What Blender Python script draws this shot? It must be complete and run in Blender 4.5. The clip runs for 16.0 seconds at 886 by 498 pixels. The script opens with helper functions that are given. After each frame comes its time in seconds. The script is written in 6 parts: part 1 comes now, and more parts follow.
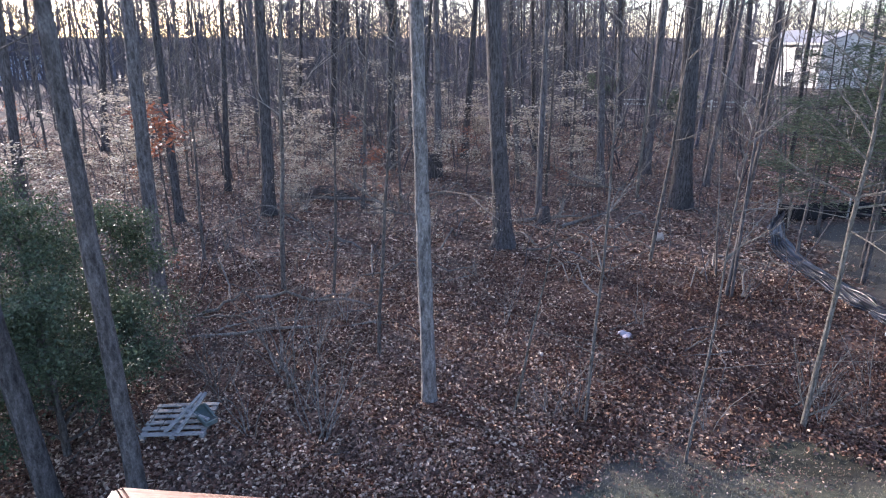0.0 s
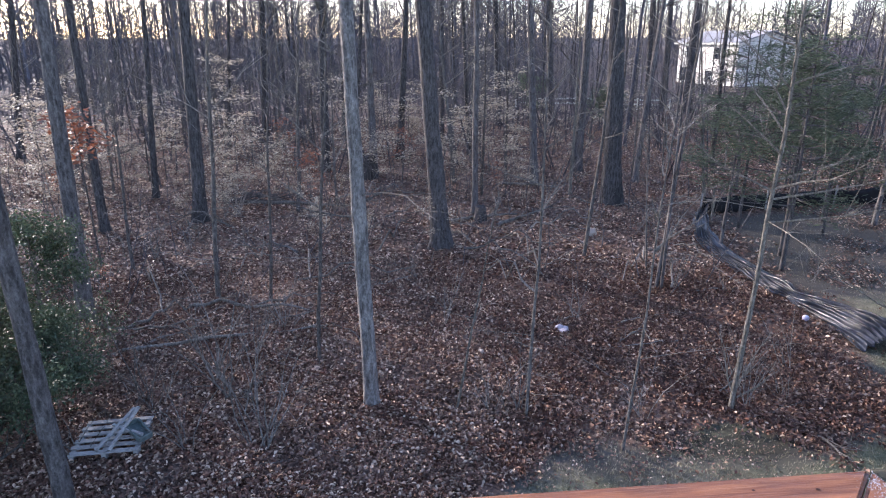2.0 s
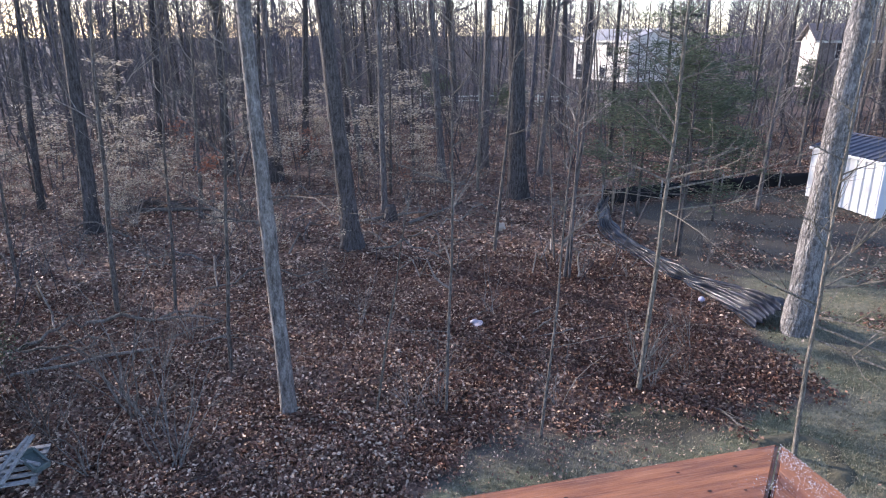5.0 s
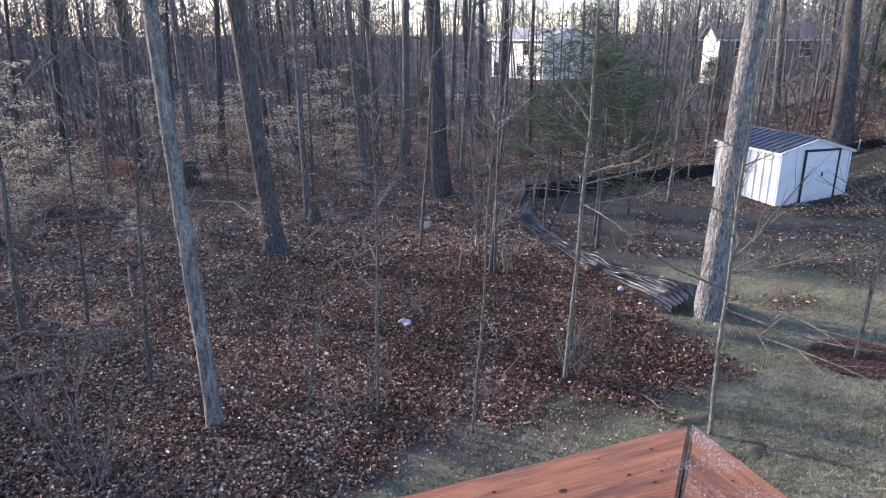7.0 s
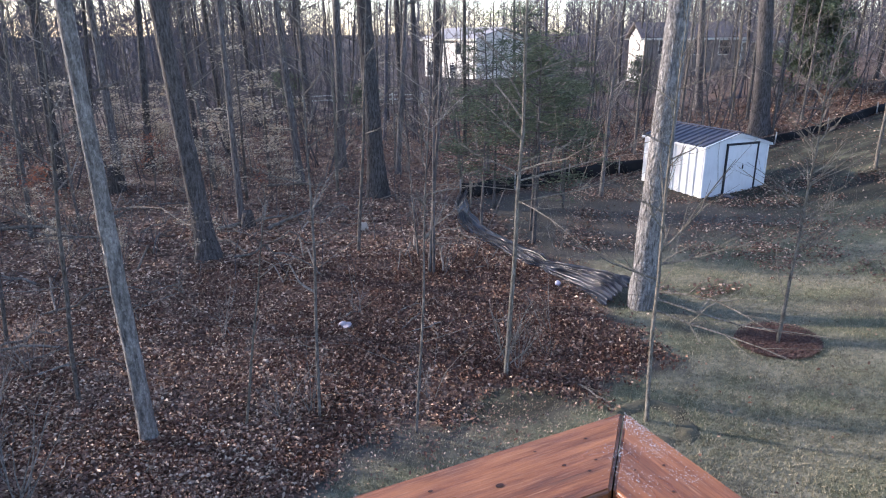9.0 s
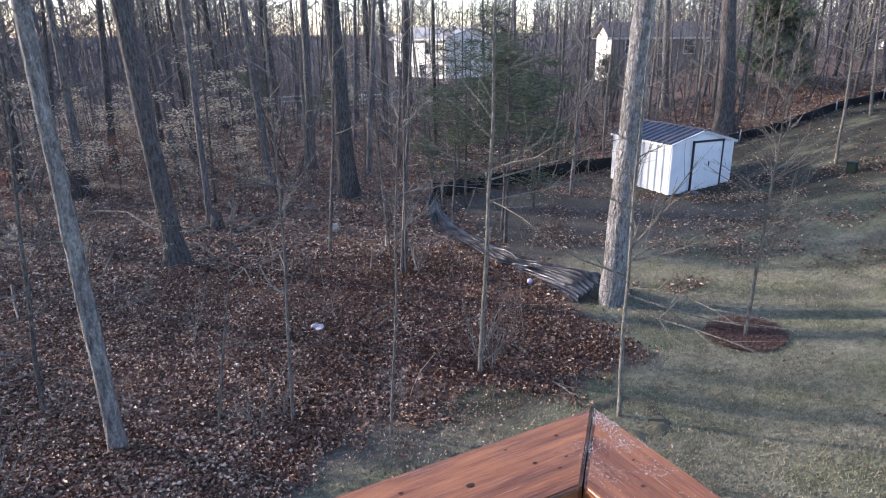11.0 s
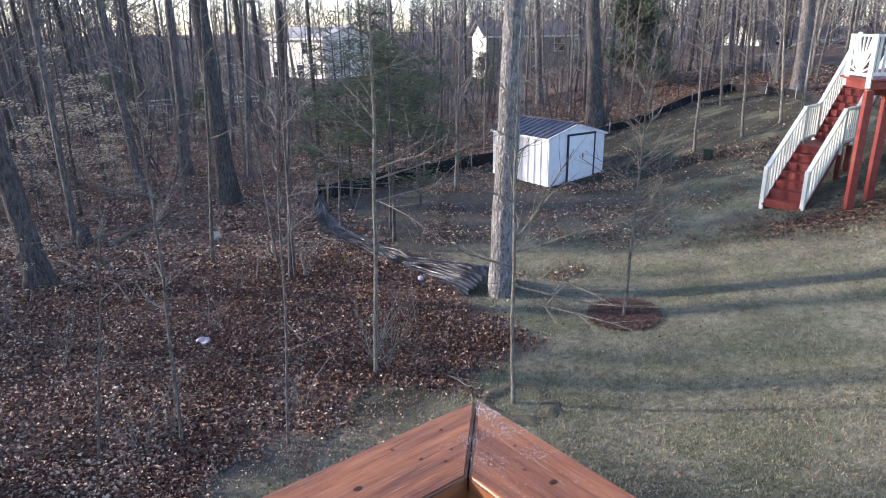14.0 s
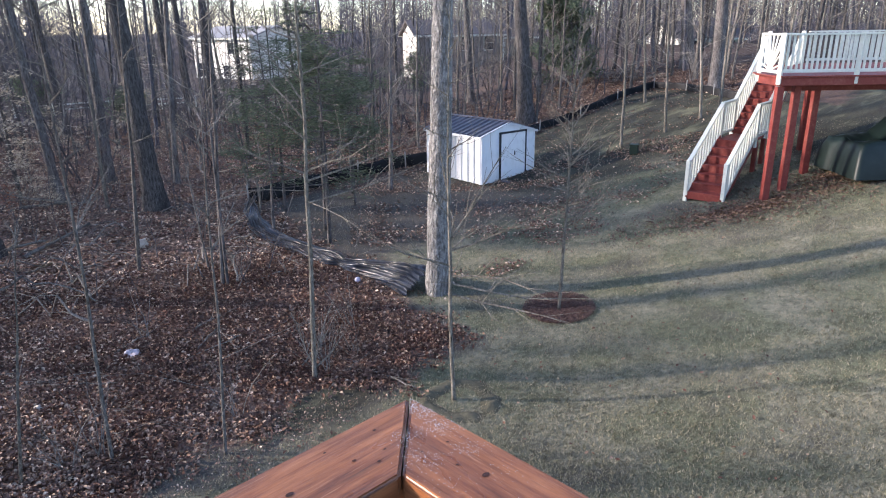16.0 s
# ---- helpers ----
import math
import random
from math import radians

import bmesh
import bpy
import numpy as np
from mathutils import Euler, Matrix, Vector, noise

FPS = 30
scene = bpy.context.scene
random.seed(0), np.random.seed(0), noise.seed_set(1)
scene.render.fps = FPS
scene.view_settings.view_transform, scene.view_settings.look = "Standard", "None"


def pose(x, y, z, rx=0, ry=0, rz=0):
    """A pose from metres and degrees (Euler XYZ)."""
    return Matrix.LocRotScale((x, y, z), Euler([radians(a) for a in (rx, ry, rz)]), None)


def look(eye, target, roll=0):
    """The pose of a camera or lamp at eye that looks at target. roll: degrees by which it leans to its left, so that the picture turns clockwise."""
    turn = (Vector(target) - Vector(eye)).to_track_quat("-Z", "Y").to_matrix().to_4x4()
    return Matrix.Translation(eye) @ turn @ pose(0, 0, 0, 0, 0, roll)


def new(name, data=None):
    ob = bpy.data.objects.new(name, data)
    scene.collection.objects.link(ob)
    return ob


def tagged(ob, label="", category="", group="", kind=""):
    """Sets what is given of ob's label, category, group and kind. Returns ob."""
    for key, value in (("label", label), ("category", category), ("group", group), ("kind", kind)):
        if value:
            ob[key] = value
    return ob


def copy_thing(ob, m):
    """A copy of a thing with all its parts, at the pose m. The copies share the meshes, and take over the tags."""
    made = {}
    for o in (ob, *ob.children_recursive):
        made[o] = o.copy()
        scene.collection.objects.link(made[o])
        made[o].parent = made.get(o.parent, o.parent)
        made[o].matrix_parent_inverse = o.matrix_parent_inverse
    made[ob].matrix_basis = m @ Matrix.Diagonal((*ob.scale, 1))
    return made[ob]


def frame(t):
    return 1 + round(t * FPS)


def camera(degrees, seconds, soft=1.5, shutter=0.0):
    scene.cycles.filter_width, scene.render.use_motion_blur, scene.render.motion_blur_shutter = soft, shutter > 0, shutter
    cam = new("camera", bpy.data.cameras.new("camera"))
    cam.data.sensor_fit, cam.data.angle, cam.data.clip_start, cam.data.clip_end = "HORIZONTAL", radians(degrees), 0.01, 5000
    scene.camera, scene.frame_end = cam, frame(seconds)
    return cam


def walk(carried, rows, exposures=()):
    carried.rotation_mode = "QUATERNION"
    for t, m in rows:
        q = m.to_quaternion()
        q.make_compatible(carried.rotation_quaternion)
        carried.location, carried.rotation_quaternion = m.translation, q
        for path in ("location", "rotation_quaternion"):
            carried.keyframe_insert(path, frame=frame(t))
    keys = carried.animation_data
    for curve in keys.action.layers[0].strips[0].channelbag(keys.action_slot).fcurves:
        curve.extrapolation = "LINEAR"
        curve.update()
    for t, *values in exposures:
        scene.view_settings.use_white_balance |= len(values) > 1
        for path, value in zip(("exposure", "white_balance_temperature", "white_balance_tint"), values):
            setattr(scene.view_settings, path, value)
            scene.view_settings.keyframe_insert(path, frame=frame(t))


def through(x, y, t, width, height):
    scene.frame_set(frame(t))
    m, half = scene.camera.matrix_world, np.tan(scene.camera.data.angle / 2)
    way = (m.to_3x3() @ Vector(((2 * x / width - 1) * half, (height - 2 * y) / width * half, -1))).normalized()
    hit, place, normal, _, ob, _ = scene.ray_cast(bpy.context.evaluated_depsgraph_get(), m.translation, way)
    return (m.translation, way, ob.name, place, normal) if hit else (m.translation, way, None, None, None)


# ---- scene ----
# ---------------------------------------------------------------- camera
cam = camera(67.74, 16.0, soft=1.05)
PATH = [
    (0.0, -0.032, 0.012, 4.895, 0.00, -17.80, 0.00),
    (0.5, -0.032, 0.009, 4.894, -1.42, -17.73, 0.05),
    (1.0, -0.028, 0.003, 4.904, -2.82, -17.78, -0.03),
    (1.5, -0.025, -0.001, 4.907, -4.26, -17.80, -0.04),
    (2.0, -0.023, -0.012, 4.899, -5.59, -17.75, -0.09),
    (2.5, -0.029, -0.007, 4.905, -6.59, -17.80, -0.11),
    (3.0, -0.045, 0.007, 4.901, -7.95, -17.83, -0.14),
    (3.5, -0.043, 0.007, 4.902, -9.33, -17.84, -0.23),
    (4.0, -0.044, 0.004, 4.904, -10.75, -17.87, -0.24),
    (6.5, -0.036, 0.005, 4.905, -18.57, -17.94, -0.28),
    (7.0, -0.036, -0.003, 4.912, -20.40, -18.00, -0.29),
    (7.5, -0.029, 0.001, 4.908, -22.09, -18.00, -0.33),
    (8.0, -0.026, 0.002, 4.906, -23.42, -18.03, -0.39),
    (8.5, -0.022, 0.002, 4.906, -24.51, -18.05, -0.35),
    (9.0, -0.017, 0.003, 4.903, -25.93, -18.05, -0.40),
    (11.5, -0.006, 0.006, 4.899, -29.16, -18.10, -0.54),
    (12.0, -0.005, 0.003, 4.900, -30.22, -18.12, -0.54),
    (12.5, 0.000, 0.000, 4.900, -31.71, -18.14, -0.52),
    (13.0, 0.002, -0.013, 4.908, -34.83, -18.22, -0.63),
    (13.5, 0.005, -0.014, 4.906, -37.01, -18.24, -0.72),
    (14.0, 0.011, -0.011, 4.904, -38.42, -18.27, -0.79),
    (14.5, 0.013, -0.014, 4.902, -39.52, -18.28, -0.81),
    (15.0, 0.014, -0.017, 4.903, -40.96, -18.31, -0.81),
    (15.5, 0.017, -0.020, 4.904, -42.41, -18.36, -0.85),
    (16.0, 0.021, -0.023, 4.903, -44.16, -18.39, -0.83),
]
walk(cam, [(t, Matrix.Translation((x, y, z)) @ pose(0, 0, 0, 0, 0, yaw) @ pose(0, 0, 0, 90 + pitch) @ pose(0, 0, 0, 0, 0, roll))
           for t, x, y, z, yaw, pitch, roll in PATH],
     exposures=[(0.0, 2.18, 6330, 23), (4.0, 2.1, 6360, 22), (7.0, 2.07, 6420, 21), (16.0, 2.0, 6480, 18)])

# ---------------------------------------------------------------- light
SUN_AZ, SUN_EL = -42.0, 17.0
world = bpy.data.worlds.new("sky")
scene.world = world
world.use_nodes = True
wn = world.node_tree.nodes
sky = wn.new("ShaderNodeTexSky")
sky.sky_type, sky.sun_disc = "NISHITA", False
sky.sun_elevation, sky.sun_rotation = radians(SUN_EL), radians(SUN_AZ)
sky.air_density, sky.dust_density, sky.ozone_density = 0.8, 0.8, 1.6
world.node_tree.links.new(sky.outputs[0], wn["Background"].inputs[0])
wn["Background"].inputs[1].default_value = 0.15
sun = new("sun", bpy.data.lights.new("sun", "SUN"))
sun.data.energy, sun.data.angle, sun.data.color = 2.9, radians(1.4), (1.0, 0.91, 0.78)
sa, se = radians(SUN_AZ), radians(SUN_EL)
SUN_DIR = Vector((math.sin(sa) * math.cos(se), math.cos(sa) * math.cos(se), math.sin(se)))
sun.matrix_world = look(SUN_DIR * 60, (0, 0, 0))


# ---------------------------------------------------------------- materials
class Nodes:
    """A material under construction."""

    def __init__(self, name, rough=0.8, metal=0.0, spec=0.3):
        self.m = bpy.data.materials.new(name)
        self.m.use_nodes = True
        self.t = self.m.node_tree
        self.b = self.t.nodes["Principled BSDF"]
        self.b.inputs["Roughness"].default_value = rough
        self.b.inputs["Metallic"].default_value = metal
        self.b.inputs["Specular IOR Level"].default_value = spec

    def n(self, kind, **kw):
        node = self.t.nodes.new(kind)
        for k, v in kw.items():
            setattr(node, k, v) if hasattr(node, k) else None
        return node

    def link(self, a, b):
        self.t.links.new(a, b)

    def coord(self, scale=(1, 1, 1), world_space=False, rot=(0, 0, 0)):
        mp = self.n("ShaderNodeMapping")
        mp.inputs["Scale"].default_value = scale
        mp.inputs["Rotation"].default_value = [radians(a) for a in rot]
        if world_space:
            self.link(self.n("ShaderNodeNewGeometry").outputs["Position"], mp.inputs[0])
        else:
            self.link(self.n("ShaderNodeTexCoord").outputs["Object"], mp.inputs[0])
        return mp.outputs[0]

    def noise(self, vec, scale, detail=4.0, rough=0.6):
        nd = self.n("ShaderNodeTexNoise")
        nd.inputs["Scale"].default_value, nd.inputs["Detail"].default_value, nd.inputs["Roughness"].default_value = scale, detail, rough
        self.link(vec, nd.inputs["Vector"])
        return nd.outputs["Fac"]

    def voronoi(self, vec, scale, out="Distance", rand=1.0):
        nd = self.n("ShaderNodeTexVoronoi")
        nd.inputs["Scale"].default_value, nd.inputs["Randomness"].default_value = scale, rand
        self.link(vec, nd.inputs["Vector"])
        return nd.outputs[out]

    def ramp(self, fac, *stops):
        nd = self.n("ShaderNodeValToRGB")
        el = nd.color_ramp.elements
        while len(el) < len(stops):
            el.new(0.5)
        for e, (p, c) in zip(el, stops):
            e.position, e.color = p, (*c, 1) if len(c) == 3 else c
        self.link(fac, nd.inputs[0])
        return nd.outputs[0]

    def mix(self, fac, a, b, mode="MIX"):
        nd = self.n("ShaderNodeMix", data_type="RGBA", blend_type=mode)
        for sock, v in ((nd.inputs[0], fac), (nd.inputs[6], a), (nd.inputs[7], b)):
            if isinstance(v, (int, float)):
                sock.default_value = v
            elif isinstance(v, tuple):
                sock.default_value = (*v, 1)
            else:
                self.link(v, sock)
        return nd.outputs[2]

    def math(self, op, a, b=0.0):
        nd = self.n("ShaderNodeMath", operation=op)
        for sock, v in ((nd.inputs[0], a), (nd.inputs[1], b)):
            if isinstance(v, (int, float)):
                sock.default_value = v
            else:
                self.link(v, sock)
        return nd.outputs[0]

    def bump(self, height, strength=0.5, dist=0.02):
        nd = self.n("ShaderNodeBump")
        nd.inputs["Strength"].default_value, nd.inputs["Distance"].default_value = strength, dist
        self.link(height, nd.inputs["Height"])
        self.link(nd.outputs[0], self.b.inputs["Normal"])

    def color(self, c):
        if isinstance(c, tuple):
            self.b.inputs["Base Color"].default_value = (*c, 1)
        else:
            self.link(c, self.b.inputs["Base Color"])
        return self.m


def rand_tint(k, c, low, high):
    """Colour c made lighter or darker from one object to the next."""
    info = k.n("ShaderNodeObjectInfo")
    v = k.n("ShaderNodeMapRange")
    v.inputs["To Min"].default_value, v.inputs["To Max"].default_value = low, high
    k.link(info.outputs["Random"], v.inputs[0])
    h = k.n("ShaderNodeHueSaturation")
    k.link(v.outputs[0], h.inputs["Value"])
    k.link(c, h.inputs["Color"])
    return h.outputs[0]


def bark(name, dark, mid, light, ridge=26.0, blotch=0.5, plates=0.12):
    k = Nodes(name, 0.92, spec=0.15)
    v = k.coord((1, 1, 0.22))
    n1 = k.noise(v, ridge, 7, 0.75)
    vo = k.voronoi(v, ridge * 0.8)
    c = k.ramp(k.math("ADD", k.math("MULTIPLY", n1, 0.65), k.math("MULTIPLY", vo, 0.5)), (0.3, dark), (0.52, mid), (0.78, light))
    n2 = k.noise(k.coord((1, 1, 0.6)), 1.7, 4)
    c = k.mix(k.ramp(n2, (0.42, (0, 0, 0)), (0.66, (0.6, 0.6, 0.6))), c, tuple(x * 0.6 for x in mid))
    # lichen and weathered patches, and short cross cracks
    n3 = k.noise(k.coord((2.0, 2.0, 0.9)), 9.0, 6, 0.75)
    c = k.mix(k.ramp(n3, (0.5, (0, 0, 0)), (0.62, (blotch, blotch, blotch))), c, light)
    n4 = k.noise(k.coord((6.0, 6.0, 1.8)), 4.0, 6, 0.75)
    c = k.mix(k.ramp(n4, (0.34, (0.6, 0.6, 0.6)), (0.44, (0, 0, 0))), c, dark)
    n6 = k.noise(k.coord((1, 1, 0.5)), 48.0, 6, 0.8)
    c = k.mix(0.75, c, k.ramp(n6, (0.38, (0.45, 0.45, 0.45)), (0.62, (1.35, 1.35, 1.35))), "MULTIPLY")
    # cracks between upright plates of bark
    warp = k.n("ShaderNodeMix", data_type="VECTOR")
    warp.inputs[0].default_value = 0.12
    wn_ = k.n("ShaderNodeTexNoise")
    wn_.inputs["Scale"].default_value = 9.0
    v5 = k.coord((1, 1, 0.45))
    k.link(v5, wn_.inputs["Vector"])
    k.link(v5, warp.inputs[4])
    k.link(wn_.outputs["Color"], warp.inputs[5])
    pl = k.n("ShaderNodeTexVoronoi", feature="DISTANCE_TO_EDGE")
    pl.inputs["Scale"].default_value = ridge * 0.75
    k.link(warp.outputs[1], pl.inputs["Vector"])
    c = k.mix(k.ramp(pl.outputs["Distance"], (0.02, (plates, plates, plates)), (0.12, (0, 0, 0))), c, tuple(x * 0.8 for x in dark))
    k.bump(k.math("ADD", k.math("ADD", k.math("MULTIPLY", pl.outputs["Distance"], 6.0 * plates), n1), k.math("MULTIPLY", n4, 0.5)), 1.0, 0.035)
    return k.color(rand_tint(k, c, 0.75, 1.2))


def leaves_mat(name, *cols, rough=0.5, spec=0.4, through=0.0, patches=None):
    k = Nodes(name, rough, spec=spec)
    g = k.n("ShaderNodeNewGeometry")
    n = len(cols)
    c = k.ramp(g.outputs["Random Per Island"], *[((i + 0.5) / n, c) for i, c in enumerate(cols)])
    nz = k.noise(k.coord((1, 1, 1)), 60, 2)
    c = k.mix(0.25, c, k.ramp(nz, (0.3, (0.3, 0.3, 0.3)), (0.7, (1, 1, 1))), "MULTIPLY")
    if patches:
        w = k.coord((1, 1, 1), True)
        c = k.mix(k.ramp(k.noise(w, 0.7, 5), (0.45, (0, 0, 0)), (0.62, (0.6, 0.6, 0.6))), c, k.mix(0.5, c, patches))
        c = k.mix(0.7, c, k.ramp(k.noise(w, 1.9, 4), (0.32, (0.66, 0.63, 0.63)), (0.62, (1.15, 1.12, 1.12))), "MULTIPLY")
        c = k.mix(0.7, c, k.ramp(k.noise(w, 11.0, 4, 0.7), (0.38, (0.65, 0.65, 0.61)), (0.62, (1.5, 1.46, 1.4))), "MULTIPLY")
    if through:
        k.b.inputs["Subsurface Weight"].default_value = 0.0
        tr = k.n("ShaderNodeBsdfTranslucent")
        mx = k.n("ShaderNodeMixShader")
        mx.inputs[0].default_value = through
        k.link(c, tr.inputs[0])
        k.link(k.b.outputs[0], mx.inputs[1])
        k.link(tr.outputs[0], mx.inputs[2])
        k.link(mx.outputs[0], k.t.nodes["Material Output"].inputs[0])
    return k.color(c)


def painted(name, base, worn, rough=0.6, grain=40, axis=(1, 1, 1), amount=0.35):
    k = Nodes(name, rough)
    v = k.coord(axis)
    n1, n2 = k.noise(v, grain, 5), k.noise(k.coord((1, 1, 1)), 3.0, 4)
    c = k.mix(k.ramp(k.math("MULTIPLY", n1, n2), (0.22, (0, 0, 0)), (0.42, (amount, amount, amount))), base, worn)
    k.bump(n1, 0.25, 0.004)
    return k.color(c)


M_BARK = bark("bark_grey", (0.035, 0.03, 0.030), (0.115, 0.102, 0.098), (0.22, 0.20, 0.192))
M_BARK_DARK = bark("bark_dark", (0.024, 0.021, 0.021), (0.075, 0.068, 0.066), (0.15, 0.137, 0.132))
M_BARK_PALE = bark("bark_pale", (0.075, 0.069, 0.068), (0.255, 0.243, 0.236), (0.47, 0.452, 0.44), 26, 0.8, 0.3)
M_TWIG = bark("bark_twig", (0.04, 0.035, 0.032), (0.125, 0.112, 0.102), (0.23, 0.208, 0.188), 50)
M_YOUNG = bark("bark_young", (0.08, 0.07, 0.056), (0.19, 0.168, 0.14), (0.30, 0.272, 0.232), 40)
M_BARK_MID = bark("bark_mid", (0.044, 0.039, 0.037), (0.15, 0.136, 0.128), (0.30, 0.278, 0.263), 24, 0.7)
M_SHRUB = bark("bark_shrub", (0.09, 0.077, 0.067), (0.215, 0.19, 0.168), (0.36, 0.325, 0.29), 50)
# bluish grey: distance haze put into the bark colour
M_FAR_HAZE = bark("bark_far_haze", (0.042, 0.041, 0.05), (0.098, 0.096, 0.113), (0.16, 0.156, 0.178), 8)
M_BRUSH = bark("bark_brush", (0.045, 0.041, 0.043), (0.10, 0.092, 0.096), (0.17, 0.157, 0.16), 50)
M_LITTER = leaves_mat("litter_leaf", (0.061, 0.030, 0.022), (0.152, 0.075, 0.052), (0.207, 0.105, 0.072), (0.083, 0.040, 0.029), (0.287, 0.181, 0.131),
                      (0.165, 0.077, 0.052), (0.415, 0.305, 0.228), (0.671, 0.505, 0.378), rough=0.65, spec=0.25, patches=(0.23, 0.18, 0.15))
M_LITTER_DARK = leaves_mat("litter_leaf_dark", (0.062, 0.029, 0.021), (0.102, 0.046, 0.032), (0.144, 0.067, 0.045), (0.082, 0.037, 0.026), (0.264, 0.160, 0.113), (0.114, 0.051, 0.034), (0.396, 0.270, 0.196), rough=0.7, spec=0.2, patches=(0.12, 0.085, 0.07))
M_LITTER_ORANGE = leaves_mat("litter_leaf_orange", (0.085, 0.047, 0.032), (0.15, 0.085, 0.055), (0.115, 0.06, 0.04), (0.25, 0.165, 0.11), rough=0.6)
M_BEECH = leaves_mat("beech_leaf", (0.48, 0.40, 0.28), (0.56, 0.49, 0.37), (0.40, 0.32, 0.22), (0.62, 0.56, 0.46), through=0.4)
M_RUST = leaves_mat("rust_leaf", (0.26, 0.09, 0.05), (0.34, 0.14, 0.075), (0.20, 0.07, 0.042), through=0.35)
M_HOLLY = leaves_mat("holly_leaf", (0.04, 0.062, 0.032), (0.07, 0.098, 0.05), (0.125, 0.155, 0.085), (0.05, 0.076, 0.04), rough=0.55, spec=0.35, through=0.2)
M_PINE = leaves_mat("pine_needles", (0.07, 0.10, 0.062), (0.10, 0.138, 0.082), (0.14, 0.178, 0.108), (0.19, 0.215, 0.145), rough=0.55, through=0.4)
M_GRASS = leaves_mat("grass_blade", (0.105, 0.10, 0.06), (0.265, 0.245, 0.175), (0.155, 0.148, 0.09), (0.36, 0.33, 0.245), (0.07, 0.072, 0.043), rough=0.6, through=0.2, patches=(0.30, 0.28, 0.19))


def ground_mat():
    k = Nodes("ground_cover", 0.9, spec=0.2)
    p = k.coord((1, 1, 1), True)
    lawn = k.n("ShaderNodeAttribute", attribute_name="lawn").outputs["Fac"]
    mulch = k.n("ShaderNodeAttribute", attribute_name="mulch").outputs["Fac"]
    # fallen leaves: small cells of many browns over dark soil
    cell = k.voronoi(p, 15.0, "Color")
    sep = k.n("ShaderNodeSeparateColor")
    k.link(cell, sep.inputs[0])
    lit = k.ramp(sep.outputs[0], (0.05, (0.055, 0.033, 0.025)), (0.35, (0.12, 0.064, 0.046)), (0.6, (0.17, 0.097, 0.069)), (0.8, (0.23, 0.148, 0.108)), (0.97, (0.36, 0.262, 0.195)))
    patch = k.noise(p, 0.55, 5)
    lit = k.mix(k.ramp(patch, (0.4, (0, 0, 0)), (0.65, (0.6, 0.6, 0.6))), lit, (0.10, 0.082, 0.07))
    lit = k.mix(k.ramp(k.noise(p, 0.23, 3), (0.5, (0, 0, 0)), (0.7, (0.5, 0.5, 0.5))), lit, (0.125, 0.092, 0.074))
    # dormant lawn
    gr = k.noise(k.coord((1, 1, 1), True), 55, 4, 0.7)
    g2 = k.noise(p, 0.9, 5)
    grass = k.mix(gr, (0.06, 0.06, 0.042), (0.26, 0.245, 0.185))
    grass = k.mix(k.ramp(g2, (0.42, (0, 0, 0)), (0.58, (0.85, 0.85, 0.85))), grass, k.mix(gr, (0.042, 0.05, 0.031), (0.15, 0.155, 0.096)))
    tuft = k.math("ADD", k.math("MULTIPLY", k.noise(p, 8.0, 4, 0.7), 0.6), k.math("MULTIPLY", k.noise(p, 26.0, 4, 0.75), 0.4))
    grass = k.mix(0.85, grass, k.ramp(tuft, (0.38, (0.55, 0.57, 0.5)), (0.5, (1.08, 1.08, 1.05)), (0.62, (1.65, 1.6, 1.5))), "MULTIPLY")
    bare = k.n("ShaderNodeAttribute", attribute_name="bare").outputs["Fac"]
    soil = k.mix(gr, (0.04, 0.034, 0.03), (0.12, 0.104, 0.09))
    grass = k.mix(k.ramp(k.noise(p, 0.42, 5), (0.52, (0, 0, 0)), (0.68, (0.8, 0.8, 0.8))), grass, soil)
    worn = k.math("ADD", bare, k.math("SUBTRACT", k.noise(p, 0.8, 6), 0.5))
    grass = k.mix(k.ramp(worn, (0.4, (0, 0, 0)), (0.75, (0.92, 0.92, 0.92))), grass, soil)
    # real moss patch, and the slope's tree shade put into the ground colour
    moss_shade = k.n("ShaderNodeAttribute", attribute_name="moss_shade").outputs["Fac"]
    dark_part = k.math("ADD", moss_shade, k.math("MULTIPLY", k.math("SUBTRACT", k.noise(p, 0.7, 5), 0.5), 0.9))
    grass = k.mix(k.ramp(dark_part, (0.35, (0, 0, 0)), (0.7, (0.95, 0.95, 0.95))), grass, k.mix(gr, (0.017, 0.017, 0.012), (0.058, 0.055, 0.038)))
    # far floor greyed with distance: brush tone and haze put into the colour
    far = k.n("ShaderNodeAttribute", attribute_name="thicket_haze").outputs["Fac"]
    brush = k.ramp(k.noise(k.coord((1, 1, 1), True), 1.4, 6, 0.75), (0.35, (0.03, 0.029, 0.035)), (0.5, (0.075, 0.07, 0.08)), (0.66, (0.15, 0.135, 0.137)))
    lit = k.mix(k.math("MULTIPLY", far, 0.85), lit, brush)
    # share of the darker, redder leaves
    wet = k.n("ShaderNodeAttribute", attribute_name="dark_part").outputs["Fac"]
    lit = k.mix(k.math("MULTIPLY", wet, 0.5), lit, k.ramp(sep.outputs[0], (0.1, (0.03, 0.016, 0.013)), (0.9, (0.11, 0.056, 0.043))))
    # streaks of sun and shade on the slope, put into the grass colour
    light_streak = k.noise(k.coord((0.5, 1.7, 1), True, (0, 0, 46)), 0.9, 6, 0.7)
